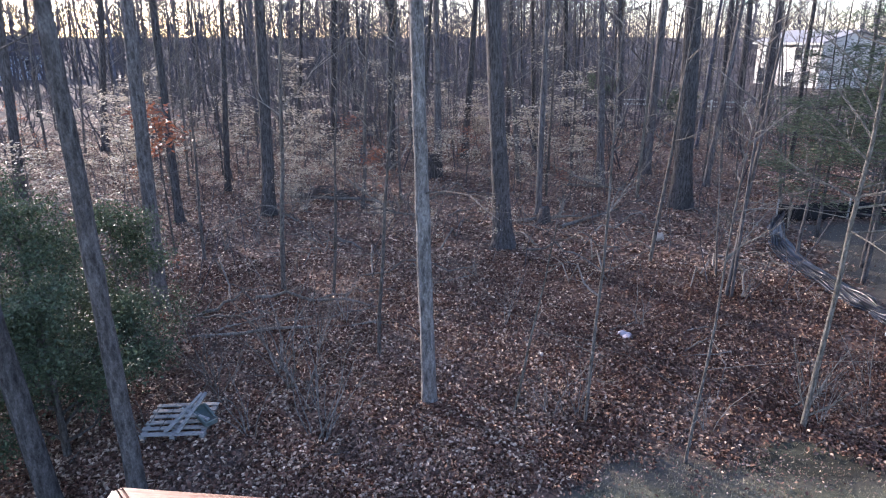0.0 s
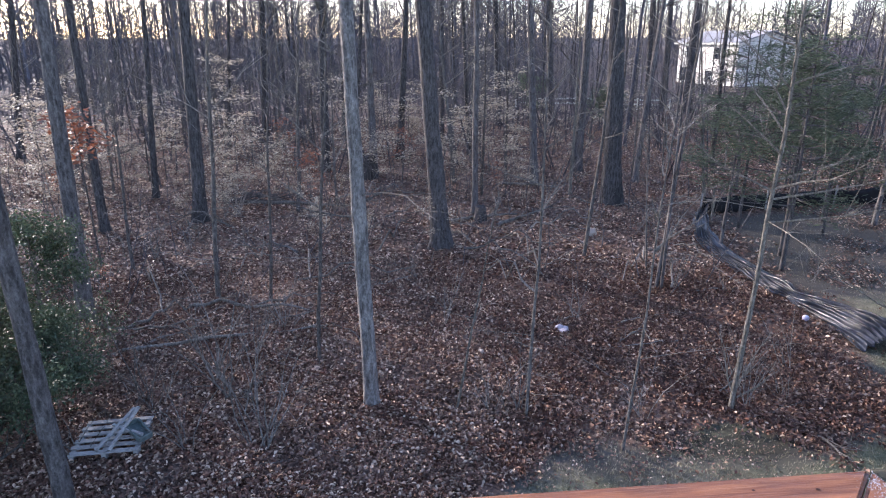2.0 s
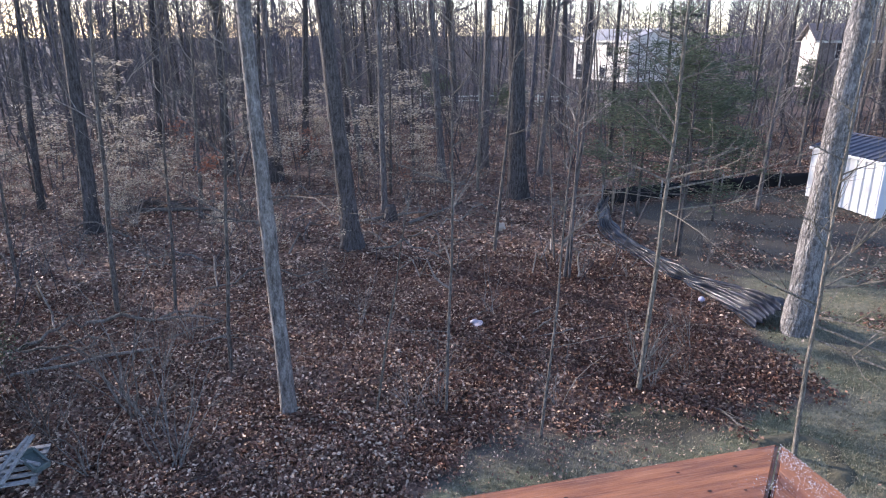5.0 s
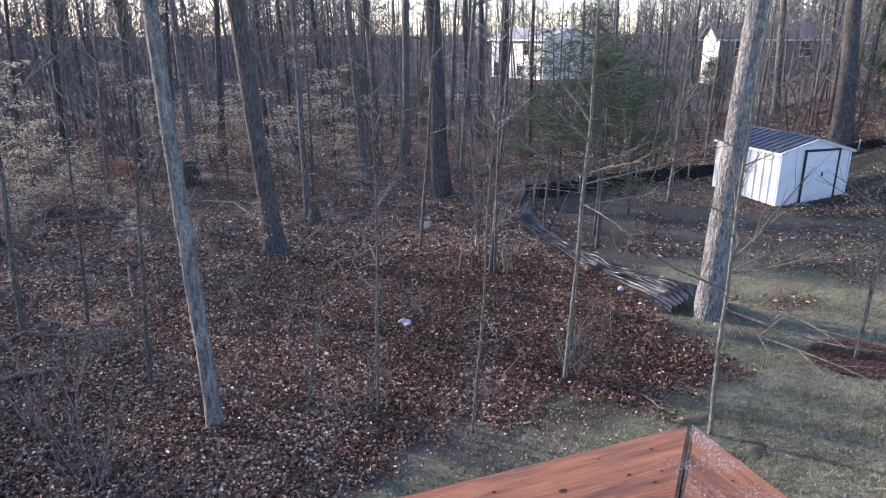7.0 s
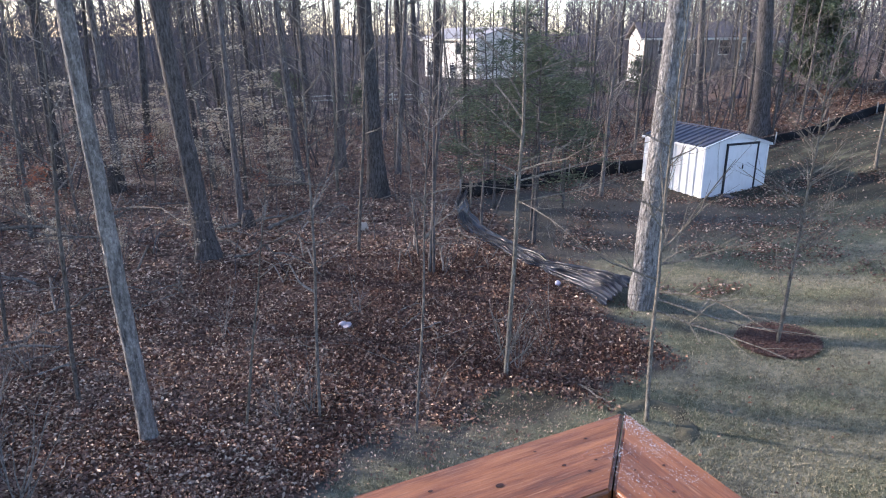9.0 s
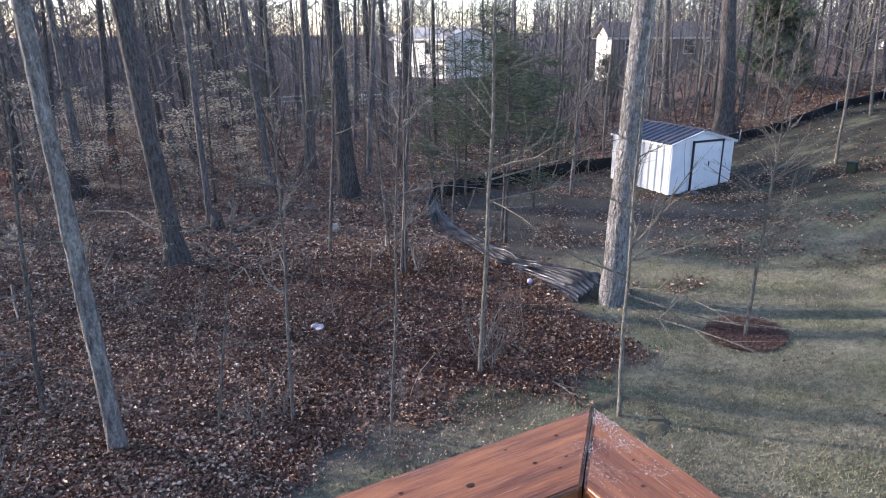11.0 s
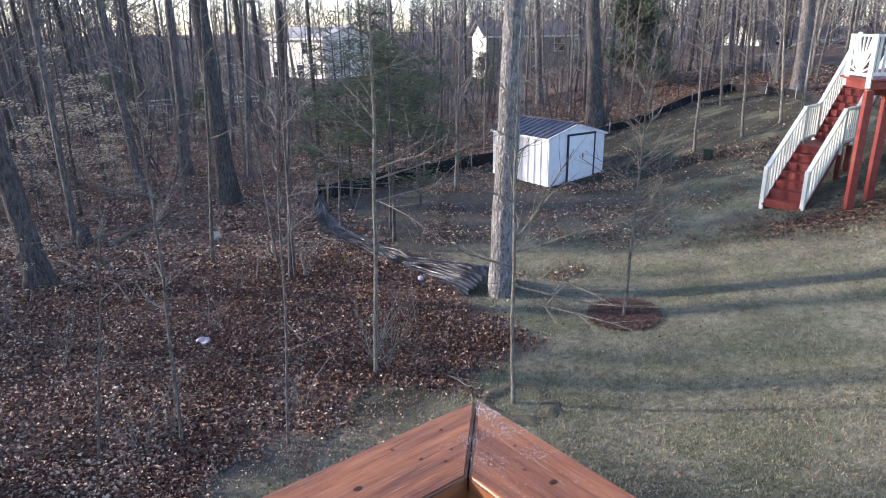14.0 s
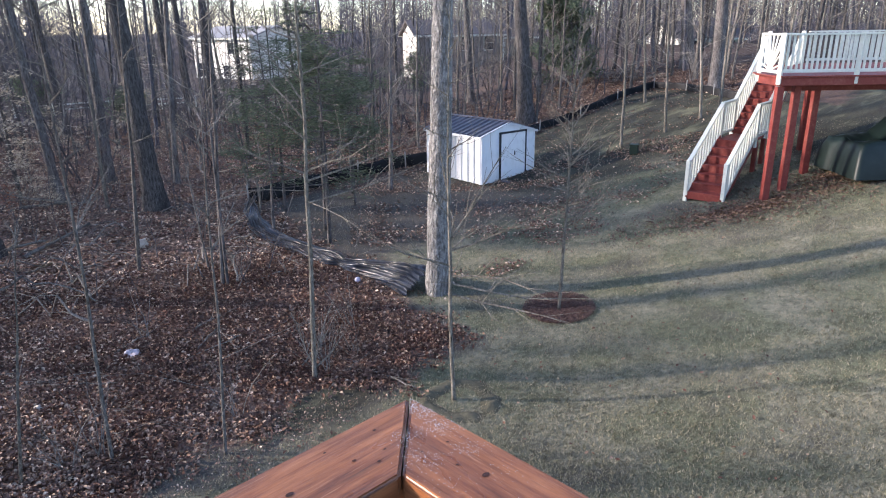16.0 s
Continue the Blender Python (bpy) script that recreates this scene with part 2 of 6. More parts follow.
    grass = k.mix(k.math("MULTIPLY", moss_shade, k.ramp(light_streak, (0.52, (0, 0, 0)), (0.62, (0.75, 0.75, 0.75)))), grass, k.mix(gr, (0.05, 0.055, 0.032), (0.2, 0.195, 0.125)))
    grass = k.mix(k.math("MULTIPLY", moss_shade, k.ramp(light_streak, (0.36, (0.8, 0.8, 0.8)), (0.46, (0, 0, 0)))), grass, (0.02, 0.018, 0.014))
    # the same slope shade put into the leaf colour
    lit = k.mix(k.math("MULTIPLY", moss_shade, 0.6), lit, k.mix(gr, (0.03, 0.02, 0.015), (0.075, 0.05, 0.038)))
    edge = k.math("ADD", lawn, k.math("MULTIPLY", k.math("SUBTRACT", k.noise(p, 1.6, 5), 0.5), 0.7))
    c = k.mix(k.ramp(edge, (0.42, (0, 0, 0)), (0.58, (1, 1, 1))), lit, grass)
    chip = k.ramp(k.voronoi(p, 30, "Distance"), (0.1, (0.06, 0.03, 0.023)), (0.6, (0.15, 0.075, 0.058)))
    medge = k.math("ADD", mulch, k.math("MULTIPLY", k.math("SUBTRACT", k.noise(p, 6, 3), 0.5), 0.5))
    c = k.mix(k.ramp(medge, (0.42, (0, 0, 0)), (0.55, (1, 1, 1))), c, chip)
    rough_part = k.math("MULTIPLY", k.voronoi(p, 15.0), k.math("SUBTRACT", 1.0, lawn))
    k.bump(k.math("ADD", rough_part, k.noise(p, 70, 4)), 0.6, 0.025)
    return k.color(c)


M_GROUND = ground_mat()


def cedar_mat():
    k = Nodes("stained_wood", 0.42, spec=0.5)
    v = k.coord((2.0, 30, 30))
    ring = k.noise(v, 1.6, 8, 0.75)
    fine = k.noise(k.coord((6, 120, 120)), 2.0, 4)
    c = k.ramp(ring, (0.30, (0.045, 0.013, 0.006)), (0.46, (0.14, 0.044, 0.017)), (0.7, (0.31, 0.118, 0.045)))
    c = k.mix(k.ramp(fine, (0.4, (0, 0, 0)), (0.7, (0.35, 0.35, 0.35))), c, (0.32, 0.14, 0.066))
    c = k.mix(0.6, c, k.ramp(k.noise(k.coord((3, 14, 14)), 1.7, 5, 0.7), (0.35, (0.6, 0.55, 0.52)), (0.65, (1.35, 1.35, 1.3))), "MULTIPLY")
    c = k.mix(k.ramp(k.noise(k.coord((9, 260, 260)), 1.0, 3), (0.62, (0, 0, 0)), (0.72, (0.5, 0.5, 0.5))), c, (0.46, 0.26, 0.15))
    k.link(k.ramp(k.noise(k.coord((3, 8, 8)), 2.0, 3), (0.35, (0.22, 0.22, 0.22)), (0.65, (0.55, 0.55, 0.55))), k.b.inputs["Roughness"])
    k.bump(k.math("ADD", ring, k.math("MULTIPLY", fine, 0.5)), 0.3, 0.004)
    return k.color(c)


M_CEDAR = cedar_mat()
M_KNOT = painted("wood_knot", (0.03, 0.01, 0.006), (0.08, 0.025, 0.012), 0.5)
M_RED = painted("red_deck_stain", (0.18, 0.032, 0.025), (0.29, 0.09, 0.068), 0.55, 18, (1, 1, 1), 0.6)
M_WHITE = painted("white_paint", (0.62, 0.63, 0.56), (0.42, 0.425, 0.37), 0.5, 20, (1, 1, 1), 0.5)
M_SHED = painted("shed_panel", (0.72, 0.73, 0.74), (0.5, 0.5, 0.5), 0.45, 12, (1, 1, 0.3), 0.4)
M_SHED_DARK = painted("shed_trim", (0.018, 0.022, 0.03), (0.05, 0.05, 0.055), 0.5)
M_SHED_ROOF = painted("shed_roof", (0.075, 0.075, 0.10), (0.16, 0.15, 0.15), 0.5, 10, (1, 1, 1), 0.5)
M_STONE = painted("pale_stone", (0.42, 0.35, 0.29), (0.27, 0.225, 0.185), 0.8, 20)
M_PALLET = painted("weathered_wood", (0.31, 0.30, 0.285), (0.13, 0.12, 0.115), 0.85, 30, (1, 1, 1), 0.8)
M_SIDING = painted("vinyl_siding", (0.74, 0.72, 0.66), (0.62, 0.6, 0.55), 0.6, 2)
M_ROOF_PALE = painted("pale_roof", (0.27, 0.27, 0.28), (0.2, 0.2, 0.205), 0.9, 12)
M_SIDING_TAN = painted("tan_siding", (0.36, 0.31, 0.25), (0.29, 0.25, 0.2), 0.7, 2)
M_SIDING_BLUE = painted("blue_siding", (0.52, 0.57, 0.66), (0.44, 0.49, 0.58), 0.7, 2)
M_ROOF = painted("roof_shingle", (0.10, 0.09, 0.095), (0.18, 0.165, 0.16), 0.9, 12)
M_GLASS = Nodes("window_glass", 0.08, spec=0.6).color((0.03, 0.035, 0.045))
M_TARP = painted("green_tarp", (0.004, 0.010, 0.009), (0.010, 0.02, 0.017), 0.45, 6, (1, 1, 1), 0.6)
M_GREENBOX = painted("green_plastic", (0.010, 0.022, 0.015), (0.02, 0.034, 0.026), 0.5)


def plastic_mat():
    k = Nodes("black_plastic_sheet", 0.28, spec=0.24)
    n = k.noise(k.coord((1, 1, 1)), 9.0, 4)
    k.bump(n, 0.2, 0.02)
    # paler bluish patches: sky reflection put into the sheet's colour
    return k.color(k.ramp(k.noise(k.coord((1, 1, 1)), 2.4, 5, 0.7), (0.4, (0.008, 0.011, 0.018)), (0.7, (0.036, 0.045, 0.068))))


M_PLASTIC = plastic_mat()
M_FABRIC = painted("silt_fabric", (0.008, 0.008, 0.010), (0.022, 0.022, 0.024), 0.75, 30)


# ---------------------------------------------------------------- building helpers
def terrain(x, y):
    p = 0.2 * x - 0.16 * y - 1.2
    z = 0.4 * np.log1p(np.exp(np.minimum(p, 60) / 0.4))
    # low wooded rise in the distance
    r, a = np.hypot(x, y), np.arctan2(x, y)
    t = np.clip((r - 90) / 110, 0, 1)
    rise = t * t * (3 - 2 * t) * (2.6 + 1.2 * np.sin(a * 5 + 1) + 1.0 * np.sin(a * 13) + 0.6 * np.sin(a * 31))
    return 3.5 * np.tanh(z / 3.5) * (1 - 0.6 * t) + rise


def relief(x, y):
    """Small unevenness of the ground."""
    return 0.035 * np.sin(x * 0.9 + 1.3 * np.sin(y * 0.45)) * np.sin(y * 0.8 + 0.7) + 0.015 * np.sin(x * 2.7 + y * 1.9)


def gz(x, y):
    return float(terrain(x, y) + relief(x, y))


def obj(name, V, F, mat, parent=None, label="", at=None, smooth=False):
    """A mesh object from vertices and faces."""
    me = bpy.data.meshes.new(name)
    me.from_pydata([tuple(v) for v in V], [], F)
    if smooth:
        me.polygons.foreach_set("use_smooth", [True] * len(me.polygons))
    me.materials.append(mat)
    ob = new(name, me)
    if parent:
        ob.parent = parent
    if at is not None:
        ob.location = at
    return tagged(ob, label)


def part(name, bm, mat, parent=None, label="", smooth=False):
    """Links a bmesh as one mesh object under a thing or a part."""
    me = bpy.data.meshes.new(name)
    bm.to_mesh(me)
    bm.free()
    if smooth:
        me.polygons.foreach_set("use_smooth", [True] * len(me.polygons))
    me.materials.append(mat)
    ob = new(name, me)
    if parent:
        ob.parent = parent
    return tagged(ob, label)


def box_bm(cx, cy, cz, sx, sy, sz, bevel=0.0, m=None, segs=1):
    bm = bmesh.new()
    bmesh.ops.create_cube(bm, size=1.0, matrix=Matrix.Translation((cx, cy, cz)) @ Matrix.Diagonal((sx, sy, sz, 1)))
    if bevel:
        bmesh.ops.bevel(bm, geom=bm.edges[:], offset=bevel, segments=segs, affect="EDGES")
    if m is not None:
        bmesh.ops.transform(bm, matrix=m, verts=bm.verts[:])
    return bm


def beam_bm(a, b, w, h, bevel=0.004, up=(0, 0, 1)):
    """A bar from a to b, w wide and h high."""
    a, b = Vector(a), Vector(b)
    d = b - a
    x = d.normalized()
    y = Vector(up).cross(x)
    y = y.normalized() if y.length > 1e-4 else Vector((0, 1, 0))
    z = x.cross(y)
    m = Matrix((x, y, z)).transposed().to_4x4()
    m.translation = (a + b) / 2
    return box_bm(0, 0, 0, d.length, w, h, bevel, m)


def empty(name, x, y, z, rz=0.0, **tags):
    ob = new(name)
    ob.matrix_basis = pose(x, y, z, 0, 0, rz)
    ob.empty_display_size = 0.2
    return tagged(ob, **tags)


def tube(V, F, pts, rads, n=6, cap=True):
    """Adds a round tapering tube along pts."""
    base, prev = len(V), None
    for i, (p, r) in enumerate(zip(pts, rads)):
        d = (pts[min(i + 1, len(pts) - 1)] - pts[max(i - 1, 0)]).normalized()
        if prev is None:
            u = d.orthogonal().normalized()
        else:
            u = (prev - d * prev.dot(d)).normalized()
        prev = u
        w = d.cross(u)
        for k in range(n):
            a = 2 * math.pi * k / n
            V.append(p + (u * math.cos(a) + w * math.sin(a)) * r)
    for i in range(len(pts) - 1):
        for k in range(n):
            a, b = base + i * n + k, base + i * n + (k + 1) % n
            F.append((a, b, b + n, a + n))
    if cap:
        F.append(tuple(base + (len(pts) - 1) * n + k for k in range(n)))


def branch(V, F, rng, p, d, length, r, depth, n=5, droop=0.0, kids=3):
    """A wandering limb with its smaller limbs."""
    segs = 4 if depth > 0 else 2
    pts, rads = [p.copy()], [r]
    d = d.normalized()
    for i in range(segs):
        d = (d + Vector((rng.uniform(-1, 1), rng.uniform(-1, 1), rng.uniform(-0.6, 0.9) - droop)) * 0.3).normalized()
        p = p + d * (length / segs)
        pts.append(p.copy())
        rads.append(r * (1 - 0.8 * (i + 1) / segs))
    tube(V, F, pts, rads, max(3, n), False)
    tips = [pts[-1]]
    if depth > 0:
        for _ in range(kids):
            i = rng.randrange(1, segs)
            side = Vector((rng.uniform(-1, 1), rng.uniform(-1, 1), rng.uniform(-0.3, 0.8)))
            nd = (pts[i + 1] - pts[i]).normalized() + side * 0.9
            tips += branch(V, F, rng, pts[i], nd, length * rng.uniform(0.35, 0.65), rads[i] * 0.55, depth - 1, n - 1, droop, kids)
    else:
        tips.append(pts[len(pts) // 2])
    return tips


def trunk_path(rng, height, lean, wob, segs):
    pts, off = [], Vector((0, 0, 0))
    for i in range(segs + 1):
        z = height * i / segs
        if i:
            off = off + Vector((rng.uniform(-1, 1), rng.uniform(-1, 1), 0)) * wob * height / segs
        pts.append(Vector((lean[0] * z + off.x, lean[1] * z + off.y, z)))
    return pts


def make_tree(name, seed, height, dia, lean=(0, 0), first=5.0, limbs=16, low=3, mat=None, twig=None, wob=0.012, flare=1.5, sides=12, spread=0.32, depth=2, kids=3, label="", group="", extra=(), knots=(), fine=False):
    """A bare broadleaf tree at the origin: trunk and crown. first: height of the lowest big limb; low: thin dead limbs below it."""
    rng = random.Random(seed)
    top = new(name)
    top.empty_display_size = 0.3
    tagged(top, label or "tall bare grey forest tree rising from the leaf litter", "tree", group)
    segs = max(8, int(height / (0.22 if fine else 0.9)))
    pts = trunk_path(rng, height, lean, wob, segs)
    pts.insert(0, pts[0] - Vector((0, 0, 0.25)))
    pts.insert(2, pts[1].lerp(pts[2], 0.16))
    pts.insert(3, pts[1].lerp(pts[3], 0.42))
    r0 = dia / 2
    rads = []
    for p in pts:
        z = max(p.z, 0)
        rads.append(r0 * max(0.12, 1 - 0.85 * (z / height) ** 1.1) * (1 + (flare - 1) * math.exp(-z / (dia * 0.9))) * rng.uniform(0.965, 1.035))
    V, F = [], []
    tube(V, F, pts, rads, sides)
    for i, v in enumerate(V):
        z = max(v.z, 0)
        c = Vector((lean[0] * z, lean[1] * z, v.z))
        a = math.atan2(v.y - c.y, v.x - c.x)
        f = 1 + (0.16 * (flare - 1) * math.exp(-z / 0.3) * math.sin(a * 4 + seed)) + 0.03 * math.sin(a * 3 + z * 1.7 + seed)
        v.x, v.y = c.x + (v.x - c.x) * f, c.y + (v.y - c.y) * f
    if fine:
        # lumpy outline, loose plates of bark and old branch scars
        for v in V:
            c = Vector((lean[0] * v.z, lean[1] * v.z, v.z))
            o = v - c
            q = v * 1.0 + Vector((seed, 0, 0))
            f = 0.09 * noise.noise(Vector((q.x * 5, q.y * 5, q.z * 1.6))) + 0.05 * noise.noise(Vector((q.x * 22, q.y * 22, q.z * 5)))
            for kz, ka, ks in knots:
                u = Vector((math.cos(ka), math.sin(ka), 0))
                f += ks * max(0.0, o.normalized().dot(u)) ** 2 * math.exp(-((v.z - kz) / 0.13) ** 2)
            v += o * f
    obj("trunk", V, F, mat or M_BARK, top, smooth=True)
    V, F = [], []

    def at(z):
        for a, b in zip(pts[1:], pts[2:]):
            if a.z <= z <= b.z:
                return a.lerp(b, (z - a.z) / max(b.z - a.z, 1e-6))
        return pts[-1]

    for i in range(limbs):
        z = first + (height - first) * (i + rng.random()) / limbs * 0.97
        a = rng.uniform(0, 2 * math.pi)
        d = Vector((math.cos(a), math.sin(a), rng.uniform(0.25, 1.0)))
        r = r0 * max(0.12, 1 - z / height) * 0.33 + 0.007
        branch(V, F, rng, at(z), d, height * spread * rng.uniform(0.5, 1.0) * (1.1 - 0.6 * z / height), r, depth, 5, 0, kids)
    for i in range(low):
        z = rng.uniform(0.25, 1.0) * first
        a = rng.uniform(0, 2 * math.pi)
        branch(V, F, rng, at(z), Vector((math.cos(a), math.sin(a), rng.uniform(-0.2, 0.5))), rng.uniform(0.7, 2.4), min(0.013, r0 * 0.2), 1, 4, 0.05, 4)
    for z, dx, dy, dz, length in extra:
        branch(V, F, rng, at(z), Vector((dx, dy, dz)), length, 0.016, 1, 5, 0.0, 6)
    if F:
        tagged(obj("crown", V, F, twig or M_TWIG, top), kind="stuff")
    return top


def put(ob, x, y, rz=0.0, s=1.0, sink=0.03):
    ob.matrix_basis = pose(x, y, gz(x, y) - sink, 0, 0, rz) @ Matrix.Diagonal((s, s, s, 1))
    return ob


def leaf_cloud(name, P, rng, size, mat, parent=None, label="", flat=0.5, fold=0.35, aspect=0.55, simple=False):
    """Many small folded leaves round the given points, as one mesh."""
    P = np.asarray(P, float)
    n = len(P)
    a = rng.uniform(0, 2 * np.pi, n)
    tilt = rng.normal(0, flat, n)
    roll = rng.normal(0, flat, n)
    s = size * rng.uniform(0.6, 1.35, n)
    d = np.stack([np.cos(a) * np.cos(tilt), np.sin(a) * np.cos(tilt), np.sin(tilt)], 1)
    side = np.stack([-np.sin(a), np.cos(a), np.zeros(n)], 1)
    nrm = np.cross(d, side)
    w = side * np.cos(roll)[:, None] + nrm * np.sin(roll)[:, None]
    up = np.cross(d, w)
    L, W, H = d * s[:, None] * 0.5, w * (s * aspect * 0.5)[:, None], up * (s * fold * 0.35)[:, None]
    verts = np.stack([P - L, P - L * 0.25 + W + H, P + L * 0.45 + W * 0.75 + H * 0.8, P + L, P + L * 0.45 - W * 0.75 + H * 0.8, P - L * 0.25 - W + H], 1).reshape(-1, 3)
    b = (np.arange(n) * 6)[:, None]
    faces, k = np.concatenate([b + [0, 1, 2, 3], b + [0, 3, 4, 5]], 1).reshape(-1, 4), 4
    if simple:
        verts = np.stack([P - L, P + W + H, P + L, P - W + H], 1).reshape(-1, 3)
        b = (np.arange(n) * 4)[:, None]
        faces, k = np.concatenate([b + [0, 1, 2], b + [0, 2, 3]], 1).reshape(-1, 3), 3
    me = bpy.data.meshes.new(name)
    me.vertices.add(len(verts))
    me.vertices.foreach_set("co", verts.ravel())
    me.loops.add(faces.size)
    me.loops.foreach_set("vertex_index", faces.ravel().astype(np.int32))
    me.polygons.add(len(faces))
    me.polygons.foreach_set("loop_start", (np.arange(len(faces)) * k).astype(np.int32))
    me.update(calc_edges=True)
    me.materials.append(mat)
    ob = new(name, me)
    if parent:
        ob.parent = parent
    return tagged(ob, label)


# ---------------------------------------------------------------- ground
def lawn_amount(x, y):
    """1 on the mown lawn, 0 under the trees."""
    edge = 6.62 + 0.15 * np.sin(x * 1.4) + 0.1 * np.clip(x - 5, 0, 3) - 0.55 * np.clip(2.6 - x, 0, 3)
    edge = edge + 0.8 * np.exp(-((x - 4.3) / 0.7) ** 2) + 0.55 * np.exp(-((x - 2.3) / 1.0) ** 2) - 0.4 * np.exp(-((x - 5.35) / 0.45) ** 2)
    near = edge - y
    # east of the fallen fence the lawn reaches back to the standing fence
    side = 0.75 * (x - 7.6) - 0.18 * (y - 8.0) + 0.2
    back = 17.6 - 0.1 * np.maximum(0, x - 20) - y
    hill = 26.0 + 0.56 * (y - 8) - x
    behind = np.minimum(np.minimum(side, back), np.where(y > 4, hill, 1.0))
    d = np.maximum(near, behind)
    return np.clip(0.5 + d * 0.6, 0, 1)


def bare_amount(x, y):
    """Worn earth on the lawn: near the wood's edge and up towards the standing fence."""
    l = lawn_amount(x, y)
    edge = np.clip((1.5 - (6.9 - y)) / 1.2, 0, 1) * np.clip((7.0 - x) / 2.0, 0, 1) * 0.8
    edge = np.maximum(edge, np.clip((0.92 - l) * 2.0, 0, 1) * 0.95)
    back = np.clip((y - 8.8) / 3.0, 0, 1) * np.where(x > 17, 0.5, 0.85)
    return np.maximum(edge, back)


def moss_shade_amount(x, y):
    """Moss, plus tree shade put into the slope's colour up to the standing fence."""
    slope = np.clip((x - 13.5) / 4, 0, 1) * np.clip((y - 8.6) / 2.2, 0, 1)
    slope = np.maximum(slope, 0.9 * np.clip((x - 17.5) / 3, 0, 1))
    return np.maximum(slope, 0.9 * np.exp(-((x - 4.5) / 1.2) ** 2 - ((y - 6.9) / 0.55) ** 2))


def dark_leaf_amount(x, y):
    """Where the leaves are darker: the low ground between the wood and the lawn."""
    a = np.sin(x * 1.7 + y * 0.6) * np.sin(y * 1.3 - x * 0.4) + 0.6 * np.sin(x * 3.1 - y * 2.3)
    d = np.minimum((x - 2.3 + 0.1 * (y - 8)) / 2.2, (14.5 - y) / 3)
    return np.clip(0.42 + d * 0.45 + a * 0.3, 0.1, 0.8)


def thicket_haze_amount(x, y):
    """Grey brush and distance haze put into the colour of the far woodland floor."""
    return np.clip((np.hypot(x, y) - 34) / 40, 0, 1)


def mulch_amount(x, y):
    ring = np.clip(0.5 + (0.58 - np.hypot(x - 9.11, y - 6.37)) * 3, 0, 1)
    return ring


def build_ground():
    az = np.radians(np.concatenate([np.linspace(-60, 100, 300), np.linspace(102, 298, 60)]))
    r = np.concatenate([[0.05], np.linspace(2, 40, 190), np.geomspace(41, 4000, 60)])
    A, R = np.meshgrid(az, r)
    X, Y = R * np.sin(A), R * np.cos(A)
    Z = terrain(X, Y) + relief(X, Y) * np.clip((60 - R) / 20, 0, 1)
    na, nr = len(az), len(r)
    V = np.stack([X.ravel(), Y.ravel(), Z.ravel()], 1)
    F = [(i * na + j, i * na + (j + 1) % na, (i + 1) * na + (j + 1) % na, (i + 1) * na + j) for i in range(nr - 1) for j in range(na)]
    F = [f[::-1] for f in F]
    ob = obj("ground", V, F, M_GROUND, smooth=True)
    for key, fn in (("lawn", lawn_amount), ("mulch", mulch_amount), ("bare", bare_amount), ("moss_shade", moss_shade_amount), ("dark_part", dark_leaf_amount), ("thicket_haze", thicket_haze_amount)):
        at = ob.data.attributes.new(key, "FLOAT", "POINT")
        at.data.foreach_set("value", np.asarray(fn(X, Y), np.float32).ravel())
    return tagged(ob, "leaf-covered woodland floor meeting a dormant mown lawn", "ground", kind="structure")


build_ground()
# ---------------------------------------------------------------- deck railing under the camera
RZ, RX, RY, CW = 4.30, 0.678, 0.742, 0.150


def cap_bm(quad, z0, z1, bevel=0.005):
    """A flat board with mitred ends, from its outline."""
    bm = bmesh.new()
    lo = [bm.verts.new((x, y, z0)) for x, y in quad]
    hi = [bm.verts.new((x, y, z1)) for x, y in quad]
    bm.faces.new(lo[::-1])
    bm.faces.new(hi)
    for i in range(len(quad)):
        j = (i + 1) % len(quad)
        bm.faces.new((lo[i], lo[j], hi[j], hi[i]))
    bmesh.ops.bevel(bm, geom=bm.edges[:], offset=bevel, segments=3, affect="EDGES")
    return bm


